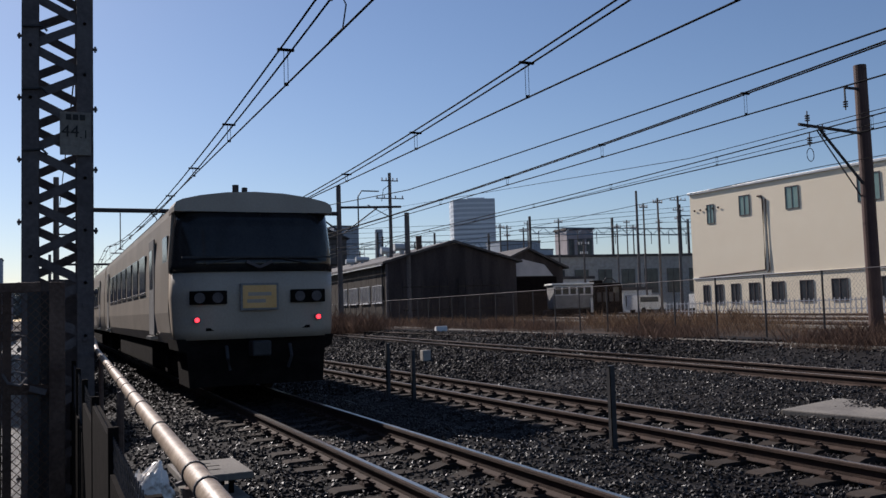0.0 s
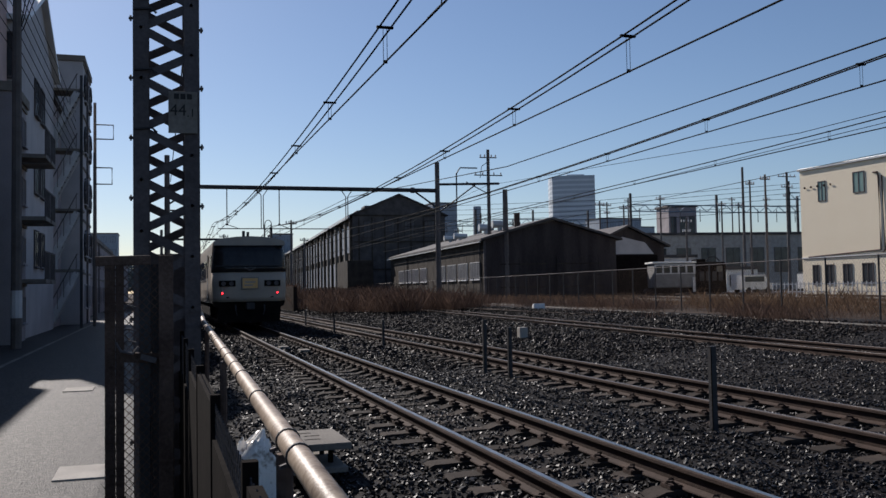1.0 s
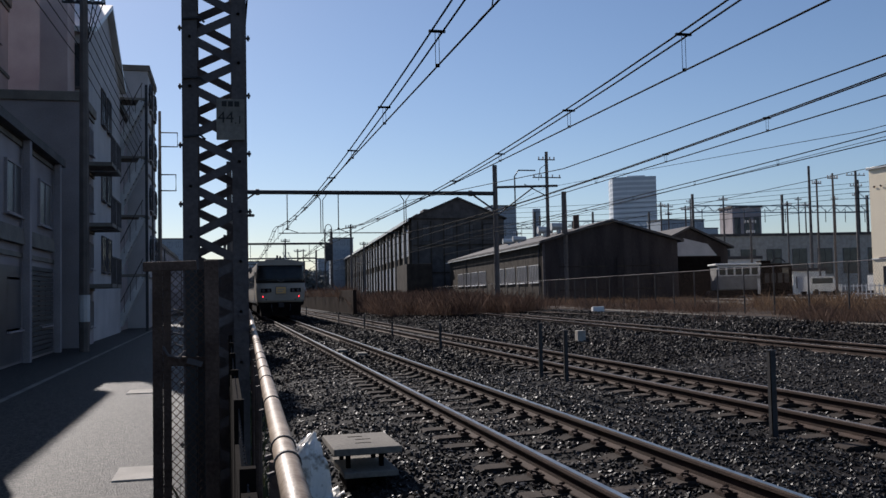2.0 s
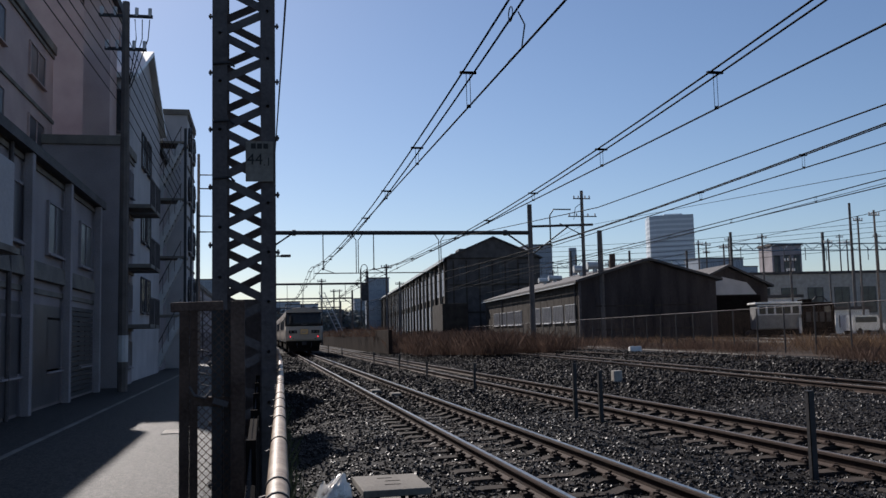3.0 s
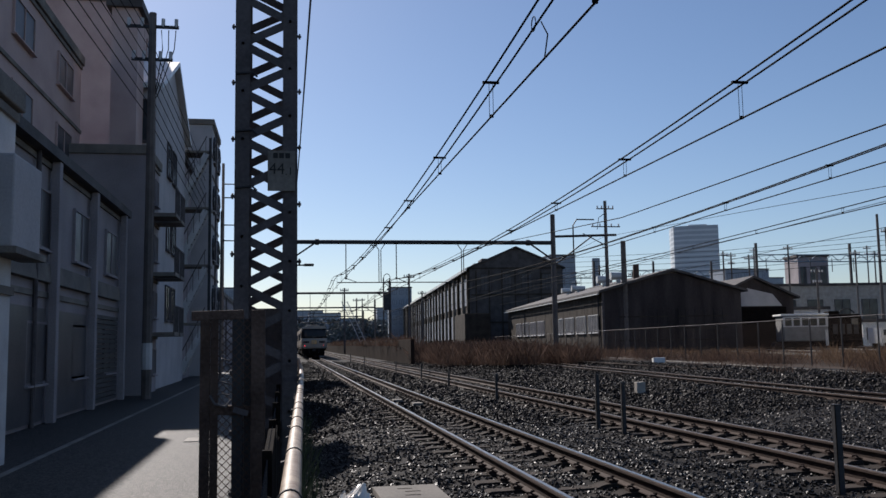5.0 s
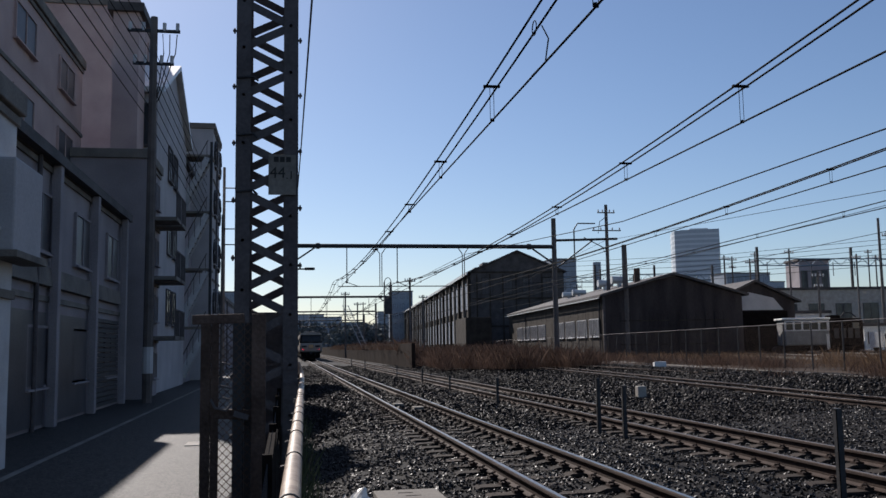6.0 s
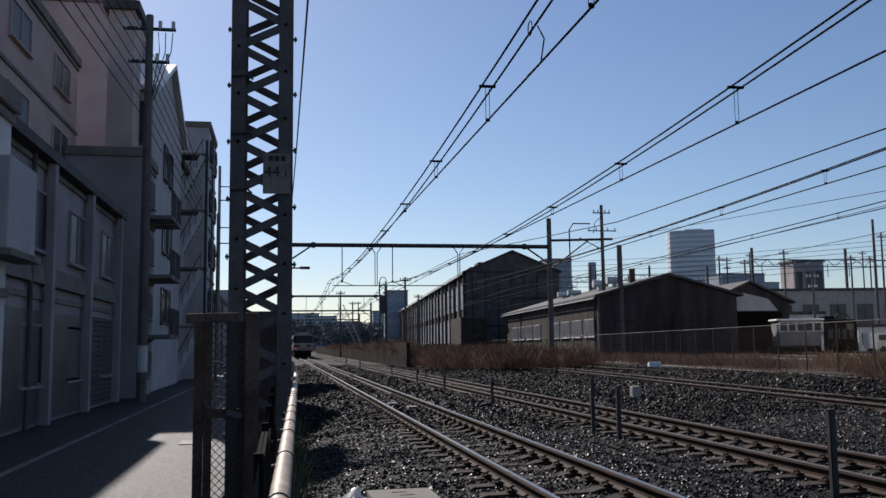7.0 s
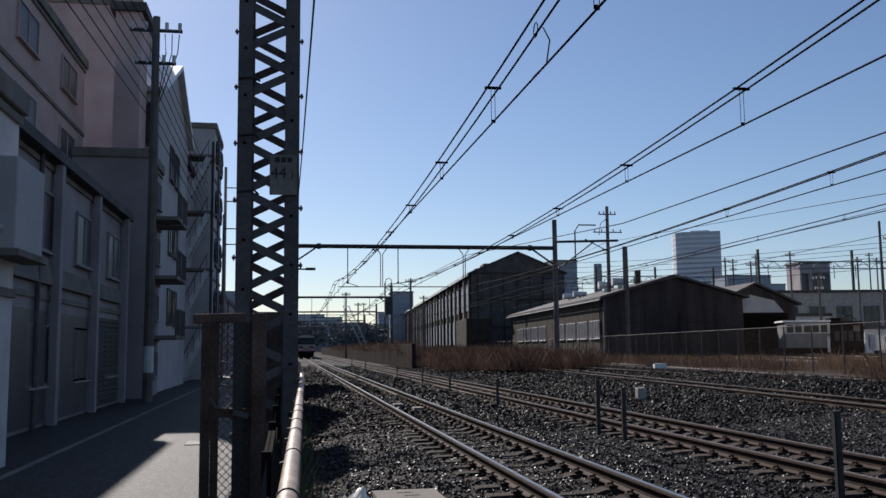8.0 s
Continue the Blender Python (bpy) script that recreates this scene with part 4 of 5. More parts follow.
# local x runs from the far corner towards the camera's side; local -y faces the tracks
part("wall", box(B(), (0, 0, 0), (60, 18, 10.3)), M["cream"], yb)
part("roof", box(B(), (-0.15, -0.15, 10.3), (60.15, 18.15, 10.5), bevel=0.03), M["roof_light"], yb, "pale metal roof edge")
part("base_ledge", box(B(), (0, -0.08, 3.1), (60, 0, 3.2)), M["white"], yb)
for x, z, w, h in ((2.4, 7.7, 0.7, 1.5), (6.2, 8.0, 1.0, 1.5), (11.0, 8.0, 1.15, 1.6), (17.6, 7.8, 1.7, 1.8), (24, 7.8, 1.6, 1.6), (31, 7.8, 1.6, 1.6)):
    window(yb, pose(x, -0.005, z), w, h, "green_glass", "steel_grey", 1, False)
for x, w in ((1.5, 0.6), (3.0, 0.7), (4.8, 0.8), (6.8, 0.95), (9.2, 1.1), (11.9, 1.1), (14.8, 1.25), (18.2, 1.3), (21.8, 1.3), (25.5, 1.3), (29.5, 1.3)):
    window(yb, pose(x, -0.005, 1.0), w, 1.5, "glass", "steel_grey", 1, False)
bm = tube(B(), [(7.6, -0.05, 9.3), (8.0, -0.05, 9.3), (8.1, -0.05, 9.0), (8.1, -0.05, 3.5), (0.8, -0.05, 3.2)], 0.06, 8)
tube(bm, [(8.4, -0.05, 9.0), (8.5, -0.05, 3.5), (8.3, -0.05, 3.3)], 0.05, 8)
part("downpipe", bm, M["brown_pole"], yb, "brown downpipe run")
for k in range(5):
    part("vent_cap", rod(B(), (0.6 + k * 0.7, -0.05, 8.9), (0.6 + k * 0.7, -0.11, 8.88), 0.09, 8), M["rust"], yb)
for k in range(26):
    part("siding_lap", box(B(), (0, -0.0025, 3.35 + k * 0.265), (60, 0.0, 3.355 + k * 0.265)), M["cream"], yb)
pf = thing("picket_fence", "low pale picket fence before the cream block", "fence", pose(44.5, 60.0, 0.25, 0, 0, -81))
for z in (0.35, 0.95):
    part("rail", box(B(), (-2, -0.03, z), (40, 0.03, z + 0.07)), M["offwhite"], pf)
for k in range(105):
    part("picket", box(B(), (-2 + k * 0.4, -0.045, 0), (-1.9 + k * 0.4, -0.03, 1.15)), M["offwhite"], pf)


def gabled(name, at, w, L, eave, rise, wall, roof_m, label, category="building", over=0.5):
    """Gabled body: local x across from 0 to w, y away from 0 to L."""
    t = thing(name, label, category, at)
    part("wall", prism(B(), [(0, 0), (w, 0), (w, eave), (w / 2, eave + rise), (0, eave)], 0, L), M[wall], t)
    for s in (0, 1):
        a, b = (-over, eave - over * rise / (w / 2)), (w / 2, eave + rise)
        pts = [a, b, (b[0], b[1] + 0.22), (a[0], a[1] + 0.22)]
        if s:
            pts = [(w - x, z) for x, z in pts]
        part("roof", prism(B(), [(x, z + 0.03) for x, z in pts], -over, L + over), M[roof_m], t)
    return t


shed = gabled("workshop_shed", pose(25.9, 80, 0.2, 0, 0, -4.0), 13.4, 50, 5.7, 1.9, "shed_wall", "roof", "dark timber workshop shed with low gabled roof")
part("side_cladding", box(B(), (-0.06, 0.1, 0), (-0.005, 50, 5.5)), M["shed_side"], shed, "grey-brown long side wall")
part("gutter", box(B(), (-0.62, -0.4, 5.44), (-0.5, 50.4, 5.54)), M["roof_light"], shed, "pale metal gutter")
part("big_door", box(B(), (1.5, -0.06, 0), (6.2, -0.005, 4.2)), M["shed_wall"], shed)
part("big_door", box(B(), (7.2, -0.06, 0), (12, -0.005, 4.2)), M["shed_wall"], shed)
for z in (1.1, 2.2, 3.3):
    for a, b in ((1.5, 6.2), (7.2, 12.0)):
        part("door_rail", box(B(), (a, -0.11, z), (b, -0.06, z + 0.12)), M["shed_side"], shed)
part("corner_board", box(B(), (-0.1, -0.1, 0), (0.12, -0.005, 5.6)), M["steel_grey"], shed, "grey metal corner board")
for k in range(12):
    part("door_batten", box(B(), (1.6 + k * 0.9, -0.1, 0), (1.66 + k * 0.9, -0.06, 4.1)), M["shed_wall"], shed)
for k in range(9):
    if k == 4:
        continue
    window(shed, pose(-0.1, 3.0 + k * 4.8, 2.0, 0, 0, -90), 3.6, 1.6, "dim_glass", "offwhite", 5)
for y, r, z in ((6.0, 0.4, 7.45), (11.0, 0.4, 7.45), (22.0, 0.34, 7.2), (27.0, 0.34, 7.2)):
    v = part("roof_vent", rod(B(), (3.4, y, 6.2), (3.4, y, z), r * 0.6, 12), M["roof_light"], shed, "round metal roof ventilator")
    part("vent_cowl", rod(B(), (2.6, y, z + r * 0.4), (4.2, y, z + r * 0.4), r, 14, r * 0.85), M["roof_light"], v)
part("stovepipe", rod(B(), (4.6, 4.0, 6.4), (4.6, 4.0, 8.6), 0.3, 10), M["rust"], shed, "rusty stovepipe")
for k in range(17):
    part("cladding_seam", box(B(), (-0.075, 0.4 + k * 3.0, 0), (-0.06, 0.47 + k * 3.0, 5.4)), M["shed_side"], shed)
for k in range(3):
    part("downpipe", rod(B(), (-0.16, 1.0 + k * 18, 0), (-0.16, 1.0 + k * 18, 5.4), 0.07, 8), M["steel_dark"], shed)

shed2 = gabled("open_shed", pose(38.9, 84, 0.2, 0, 0, -4.0), 8.4, 30, 5.3, 1.9, "shed_wall", "roof", "open-fronted dark shed beside the workshop")
# Black panel on the wall stands for shade inside the open front.
part("opening", box(B(), (2.2, -0.04, 0), (7.6, -0.005, 4.3)), M["under"], shed2, "black panel for the shade inside the doorway")
part("lintel_panel", prism(B(), [(2.2, 4.4), (7.2, 4.4), (6.2, 5.6), (3.6, 6.2), (2.4, 5.6)], -0.06, -0.008), M["grey_wall"], shed2, "pale grey panel over the doorway")

hall = gabled("engine_hall", pose(25.7, 140, 0.2, 0, 0, -3.7), 15.0, 170, 13.0, 3.2, "shed_side", "roof", "tall old engine hall with rows of long windows")
part("gable_cladding", prism(B(), [(0, 0), (15, 0), (15, 13), (7.5, 16.2), (0, 13)], -0.1, -0.01), M["roof"], hall, "dark boarded gable")
part("eave_fascia", box(B(), (-0.75, -0.6, 12.5), (-0.55, 170, 12.95)), M["roof_light"], hall)
for k in range(26):
    for z, h in ((1.8, 4.0), (7.2, 4.2)):
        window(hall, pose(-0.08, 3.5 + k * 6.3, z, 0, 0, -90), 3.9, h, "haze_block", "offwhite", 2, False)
    part("buttress", box(B(), (-0.45, 0.1 + k * 6.3, 0), (0, 0.8 + k * 6.3, 12.4)), M["concrete_dark"] if k % 2 else M["shed_side"], hall)
for k in range(8):
    part("roof_vent", box(B(), (2.6, 4 + k * 9, 13.9), (4.2, 8 + k * 9, 14.9), bevel=0.1), M["roof"], hall)
for k in range(7):
    part("gable_batten", box(B(), (0.9 + k * 2.1, -0.2, 0.5), (1.1 + k * 2.1, -0.1, 12.6)), M["shed_side"], hall)
for z in (4.2, 8.6, 12.8):
    part("gable_rail", box(B(), (0.2, -0.24, z), (14.8, -0.2, z + 0.25)), M["shed_side"], hall)
for k in range(4):
    window(hall, pose(2.6 + k * 3.3, -0.14, 9.4), 1.6, 2.6, "dim_glass", "shed_side", 2, False)
annex = part("annex", box(B(), (0, 0, 0), (3.6, 12, 5.2), bevel=0.03), M["shed_side"])
annex.matrix_basis = pose(21.2, 122, 0.2, 0, 0, -4)
tagged(annex, "low brown-grey annex before the engine hall", "building")


def block(name, x, y, w, d, h, material, label, rows=0, cols=0, yaw=0, glass="haze_block", z0=0.0):
    """Flat-roofed building with rows of windows on its near face."""
    t = thing(name, label, "building", pose(x, y, z0, 0, 0, yaw))
    part("wall", box(B(), (-w / 2, 0, 0), (w / 2, d, h)), M[material], t)
    part("roof", box(B(), (-w / 2 - 0.2, -0.2, h), (w / 2 + 0.2, d + 0.2, h + 0.35)), M["roof"], t)
    for r in range(rows):
        for c in range(cols):
            window(t, pose(-w / 2 + w * (c + 0.5) / cols, -0.03, h * (r + 0.35) / rows), w / cols * 0.55, h / rows * 0.42, glass, "steel_grey", 1, False)
    return t


block("yard_office", 76, 112, 34, 14, 8.4, "concrete", "long low grey yard office with dark windows", 1, 9, -8, "glass")
block("yard_store", 55.5, 96, 7, 7, 4.6, "offwhite", "small pale store building in the yard", 0, 0, -8)
block("yard_cabin", 63, 92, 4, 4, 3.0, "white", "small white cabin in the yard", 1, 2, -8, "glass")
block("water_tank_house", 78, 128, 4.8, 5, 13.9, "dark_wall", "dark tank house rising over the yard roofs", 2, 3, -8, "glass")
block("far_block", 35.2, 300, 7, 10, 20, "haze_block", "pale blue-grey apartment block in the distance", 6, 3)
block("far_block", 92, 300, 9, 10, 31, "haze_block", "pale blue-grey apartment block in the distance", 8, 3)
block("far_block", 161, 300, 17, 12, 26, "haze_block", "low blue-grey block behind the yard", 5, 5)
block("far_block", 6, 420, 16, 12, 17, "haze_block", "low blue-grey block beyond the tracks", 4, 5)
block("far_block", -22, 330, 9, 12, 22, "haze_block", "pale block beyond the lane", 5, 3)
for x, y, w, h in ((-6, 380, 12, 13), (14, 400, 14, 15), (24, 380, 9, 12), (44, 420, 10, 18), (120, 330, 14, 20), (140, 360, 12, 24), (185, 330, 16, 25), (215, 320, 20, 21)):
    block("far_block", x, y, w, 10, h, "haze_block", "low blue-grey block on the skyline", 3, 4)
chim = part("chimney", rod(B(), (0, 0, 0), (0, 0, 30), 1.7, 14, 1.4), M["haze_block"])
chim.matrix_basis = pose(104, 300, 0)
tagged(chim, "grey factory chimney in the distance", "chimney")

# glass tower with a rounded corner
tw = thing("office_tower", "tall pale blue office tower with a rounded corner", "tower", pose(311, 650, 0, 0, 0, -20))
out = [(-19, -6), (-17.5, -12), (-13, -16), (-7, -17.5), (15, -17.5), (15, 10), (-19, 10)]
bm = B()
lo = [bm.verts.new((x, y, 0)) for x, y in out]
hi = [bm.verts.new((x, y, 87)) for x, y in out]
for i in range(len(out)):
    bm.faces.new((lo[i], lo[(i + 1) % 7], hi[(i + 1) % 7], hi[i]))
bm.faces.new(hi)
bmesh.ops.recalc_face_normals(bm, faces=bm.faces[:])
part("curtain_wall", bm, M["tower"], tw)
for k in range(22):
    z = 4 + k * 3.75
    bm = B()
    bot = [bm.verts.new((x * 1.006, y * 1.006, z)) for x, y in out]
    top = [bm.verts.new((x * 1.006, y * 1.006, z + 1.5)) for x, y in out]
    for i in range(7):
        bm.faces.new((bot[i], bot[(i + 1) % 7], top[(i + 1) % 7], top[i]))
    bm.faces.new(top)
    bm.faces.new(list(reversed(bot)))
    part("floor_band", bm, M["tower_light"], tw)
part("roof_plant", box(B(), (-6, -8, 87), (8, 6, 89)), M["tower_light"], tw)

# ---- yard masts and parked stock ----
def wood_pole(x, y, z0, z1, arms, label, r=0.15):
    t = thing("utility_pole", label, "utility pole", pose(x, y, z0), "utility poles")
    part("shaft", rod(B(), (0, 0, 0), (0, 0, z1 - z0), r, 8, r * 0.75), M["pole"], t)
    for dz, w in arms:
        a = part("crossarm", bar(B(), (-w, 0, z1 - z0 - dz), (w, 0, z1 - z0 - dz), 0.1, 0.1), M["steel_dark"], t)
        for s in (-0.9, -0.4, 0.4, 0.9):
            part("insulator", rod(B(), (s * w, 0, z1 - z0 - dz), (s * w, 0, z1 - z0 - dz + 0.3), 0.07, 6), M["offwhite"], a)
    return t


up = wood_pole(28.3, 85, 0.2, 15.3, ((0.8, 0.9), (2.6, 1.5)), "tall dark utility pole with crossarms behind the portal", 0.22)
part("hoop", tube(B(), [(-3.4, 0, 9.6), (-3.4, 0, 12.6), (-3.0, 0, 13.2), (-1.2, 0, 13.2)], 0.07, 6), M["steel_dark"], up)
part("pole_stay", tube(B(), [(0, 0, 13.9), (-0.7, 0, 13.4), (-0.9, 0, 12.2)], 0.035, 5), M["wire"], up)
part("side_bracket", bar(B(), (0, 0, 10.6), (-2.4, 0, 11.8), 0.08, 0.08), M["steel_dark"], up)
wood_pole(28.1, 80, 0.2, 10.7, (), "thick dark pole before the shed", 0.33)
for x, y, z in ((56, 78, 12.5), (63, 90, 13.5), (48.5, 100, 11.8), (51.8, 100, 11.4), (57, 100, 12.6), (66, 100, 12.0), (45, 120, 11), (40, 130, 10.5), (83, 120, 14), (88, 115, 15)):
    wood_pole(x, y, 0.2, z, ((0.5, 0.6),), "slim yard pole with a short crossarm", 0.13)
wood_pole(69.3, 100, 0.2, 16.5, (), "tall slim dark pole in the yard", 0.2)
wood_pole(76.2, 100, 0.2, 16.0, ((0.6, 1.4), (2.0, 0.9)), "utility pole with two crossarms in the yard", 0.2)


def gantry(x0, x1, y, z, label):
    t = thing("yard_gantry", label, "gantry", group="yard gantries")
    bm = B()
    for dz in (-0.5, 0.5):
        bar(bm, (x0, y, z + dz), (x1, y, z + dz), 0.14, 0.14)
    n = int((x1 - x0) / 1.2)
    for k in range(n):
        a, b = x0 + (x1 - x0) * k / n, x0 + (x1 - x0) * (k + 1) / n
        s = 0.5 if k % 2 else -0.5
        bar(bm, (a, y, z - s), (b, y, z + s), 0.08, 0.08)
    part("truss", bm, M["blue_paint"], t)
    for x in (x0, (x0 + x1) / 2, x1):
        part("leg", bar(B(), (x, y, 0.2), (x, y, z + 2.2), 0.3, 0.3), M["steel_dark"], t)
    k = x0 + 1.5
    while k < x1:
        part("hanger", bar(B(), (k, y, z), (k, y, z - 2.0), 0.08, 0.08), M["steel_dark"], t)
        k += 3.5
    return t


gantry(64, 94, 120, 12.9, "blue-grey lattice gantry over the yard")
gantry(50, 72, 150, 13.0, "blue-grey lattice gantry further off")
gantry(86, 105, 112, 14.2, "blue-grey lattice gantry beside the office")

gantry(44, 60, 175, 14.5, "blue-grey lattice gantry beyond the sheds")
for x, y, z in ((36, 150, 15.5), (41, 160, 15), (59, 118, 13.5), (72, 135, 16), (92, 125, 15.5), (96, 140, 17), (53, 88, 8.8)):
    wood_pole(x, y, 0.2, z, ((0.5, 0.7), (1.6, 0.5)), "slim yard pole with short crossarms", 0.14)
for k in range(6):
    z = 9.5 + 0.9 * k
    cable([(24 + 3 * k, 150, z + 1.5), (44 + 3 * k, 120, z), (68 + 3 * k, 100, z + 1.0), (95, 84 + k, z + 0.5)], 0.03, "slack power cable between yard poles")
for x, y, h in ((5.2, 130, 9.5), (8.5, 150, 9.0), (10.5, 100, 9.2), (12.8, 190, 11), (16.5, 130, 9)):
    wood_pole(x, y, 0.0, h, ((0.4, 0.6),), "far trackside pole with a crossarm", 0.14)
ld = thing("signal_ladder", "pale leaning steel ladder of a far signal", "ladder", pose(7.6, 118, 0))
for s in (-0.35, 0.35):
    part("stile", bar(B(), (s, 0, 0), (s - 3.2, 0, 7.0), 0.09, 0.09), M["offwhite"], ld)
for k in range(14):
    part("rung", bar(B(), (-0.35 - 3.2 * k / 14, 0, 0.4 + 7.0 * k / 14), (0.35 - 3.2 * k / 14, 0, 0.4 + 7.0 * k / 14), 0.05, 0.05), M["offwhite"], ld)
sg = thing("lattice_tower", "slim dark lattice tower beside the far tracks", "tower", pose(9.3, 112, 0))
for sx in (-0.4, 0.4):
    for sy in (-0.4, 0.4):
        part("leg", bar(B(), (sx, sy, 0), (sx, sy, 9.6), 0.09, 0.09), M["steel_dark"], sg)
for k in range(16):
    s = 0.4 if k % 2 else -0.4
    part("brace", bar(B(), (-s, -0.4, 0.6 * k), (s, -0.4, 0.6 * k + 0.6), 0.06, 0.06), M["steel_dark"], sg)
part("head_ring", tube(B(), [(0.4 * math.cos(a), -0.4, 9.6 + 0.5 * math.sin(a)) for a in np.linspace(0, 3.14, 9)], 0.05, 6), M["steel_dark"], sg)
part("equipment_case", box(B(), (-0.45, -0.55, 5.6), (0.45, 0.1, 7.8), bevel=0.05), M["steel_dark"], sg)

loco = thing("parked_railcar", "parked white works railcar with a dark end", "railcar", pose(44.3, 76, 0.15, 0, 0, -16))
part("body", box(B(), (-2.7, -1.4, 0.9), (1.2, 1.4, 3.2), bevel=0.12), M["train_grey"], loco)
part("window_band", box(B(), (-2.72, -1.425, 2.2), (1.2, -1.39, 3.12)), M["offwhite"], loco, "white window band")
part("dark_end", box(B(), (1.2, -1.4, 0.7), (4.2, 1.4, 3.3), bevel=0.25), M["under"], loco, "black equipment end")
part("roof", box(B(), (-2.9, -1.5, 3.2), (1.3, 1.5, 3.38), bevel=0.05), M["white"], loco, "white roof edge")
part("frame", box(B(), (-2.7, -1.2, 0.4), (4.2, 1.2, 0.9)), M["under"], loco)
for k in range(5):
    part("window", box(B(), (-2.55 + k * 0.74, -1.44, 2.3), (-1.98 + k * 0.74, -1.38, 3.0), bevel=0.02), M["train_dark"], loco)
for k in (-3, -1, 1.8, 3.4):
    part("wheel", rod(B(), (k, -0.75, 0.43), (k, 0.75, 0.43), 0.43, 14), M["rail_rust"], loco)
bm = tube(B(), [(2.6, 0, 3.4), (3.0, 0, 3.8), (3.6, 0, 3.8), (4.0, 0, 3.4)], 0.06, 6)
part("roof_gear", bm, M["steel_dark"], loco)
for k in range(4):
    part("end_louvre", box(B(), (1.6 + k * 0.6, -1.43, 1.5), (2.0 + k * 0.6, -1.39, 2.4)), M["steel_dark"], loco)
part("end_window", box(B(), (3.2, -1.44, 2.35), (3.8, -1.38, 2.9), bevel=0.02), M["glass"], loco)
part("hood_box", box(B(), (1.5, -0.8, 3.25), (2.4, 0.8, 3.6), bevel=0.08), M["under"], loco)
part("step_ladder", box(B(), (0.9, -1.47, 0.5), (1.15, -1.42, 1.9)), M["offwhite"], loco)


def van(x, y, yaw, label):
    t = thing("parked_van", label, "van", pose(x, y, 0.3, 0, 0, yaw), "parked vans")
    bm = B()
    prism(bm, [(-2.2, 0.4), (2.2, 0.4), (2.25, 1.0), (1.5, 1.15), (1.0, 1.95), (-2.2, 1.95)], -0.85, 0.85)
    part("body", bm, M["white"], t)
    part("side_glass", box(B(), (-1.9, -0.87, 1.2), (0.9, -0.84, 1.75)), M["glass"], t)
    for a in (-1.4, 1.4):
        for s in (-0.8, 0.8):
            part("wheel", rod(B(), (a, s - 0.1, 0.32), (a, s + 0.1, 0.32), 0.32, 14), M["rubber"], t)


van(57, 82, 10, "white parked van in the yard")
van(64, 80, 4, "white parked van beside the cream block")


# ---- lane-side buildings ----
def facade(name, x, y0, y1, h, d, wall, label, floors, bays, balconies=False, setback=0.0):
    """Body with its front at x facing the tracks: windows, balconies, roof edge, downpipe."""
    L = y1 - y0
    t = thing(name, label, "building", pose(x, y0, -0.31, 0, 0, 90))
    # local x runs along the lane, local -y faces the tracks
    part("wall", box(B(), (0, 0, 0), (L, d, h)), M[wall], t)
    part("parapet", box(B(), (-0.1, -0.12, h), (L + 0.1, d + 0.1, h + 0.35), bevel=0.02), M["concrete_dark"], t)
    fh = h / floors
    for f in range(floors):
        for b in range(bays):
            cx = L * (b + 0.5) / bays
            window(t, pose(cx, -0.03, f * fh + fh * 0.32), L / bays * 0.4, fh * 0.42, "dim_glass", wall, 1)
            if balconies and f:
                w = L / bays * 0.8
                bal = part("balcony", box(B(), (cx - w / 2, -1.1, f * fh - 0.08), (cx + w / 2, 0, f * fh + 0.06)), M["concrete_dark"], t)
                for k in range(9):
                    xx = cx - w / 2 + w * k / 8
                    part("baluster", bar(B(), (xx, -1.07, f * fh), (xx, -1.07, f * fh + 1.05), 0.03, 0.03), M["steel_grey"], bal)
                part("top_rail", bar(B(), (cx - w / 2, -1.07, f * fh + 1.05), (cx + w / 2, -1.07, f * fh + 1.05), 0.05, 0.05), M["steel_grey"], bal)
        part("floor_band", box(B(), (0, -0.06, f * fh + fh - 0.18), (L, 0, f * fh + fh - 0.05)), M["concrete_dark"], t)
    part("downpipe", rod(B(), (L * 0.35, -0.1, 0), (L * 0.35, -0.1, h), 0.06, 8), M["steel_grey"], t)
    return t


facade("white_house", -7.42, 3.2, 15.3, 5.55, 6, "offwhite", "white two-storey house with a jutting bay", 2, 3)
hb = part("bay_unit", box(B(), (-7.42, 14.2, 2.95), (-7.1, 15.7, 4.35), bevel=0.03), M["grey_wall"])
part("ledge", box(B(), (-7.42, 14.1, 2.85), (-7.02, 15.8, 2.95)), M["concrete_dark"], hb)
tagged(hb, "pale grey balcony storage unit jutting from the house", "balcony")
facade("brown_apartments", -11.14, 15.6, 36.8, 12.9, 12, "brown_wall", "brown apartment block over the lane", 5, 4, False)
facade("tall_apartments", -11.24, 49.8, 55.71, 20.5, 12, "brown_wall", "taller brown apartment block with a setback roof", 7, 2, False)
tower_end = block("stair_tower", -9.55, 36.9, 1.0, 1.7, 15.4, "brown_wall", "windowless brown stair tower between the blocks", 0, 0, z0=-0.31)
part("round_cap", prism(B(), [(-0.5, 15.75), (0.5, 15.75), (0.42, 16.2), (0.2, 16.6), (-0.1, 16.85), (-0.5, 16.95)], 0.1, 1.6), M["brown_wall"], tower_end, "rounded brown roof end")
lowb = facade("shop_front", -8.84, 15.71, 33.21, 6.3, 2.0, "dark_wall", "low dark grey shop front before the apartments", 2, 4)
for xx in (3.0, 7.5, 12.0, 16.8):
    part("pillar", box(B(), (xx - 0.14, -0.28, 0), (xx + 0.14, -0.08, 6.3), bevel=0.02), M["dark_wall"], lowb)
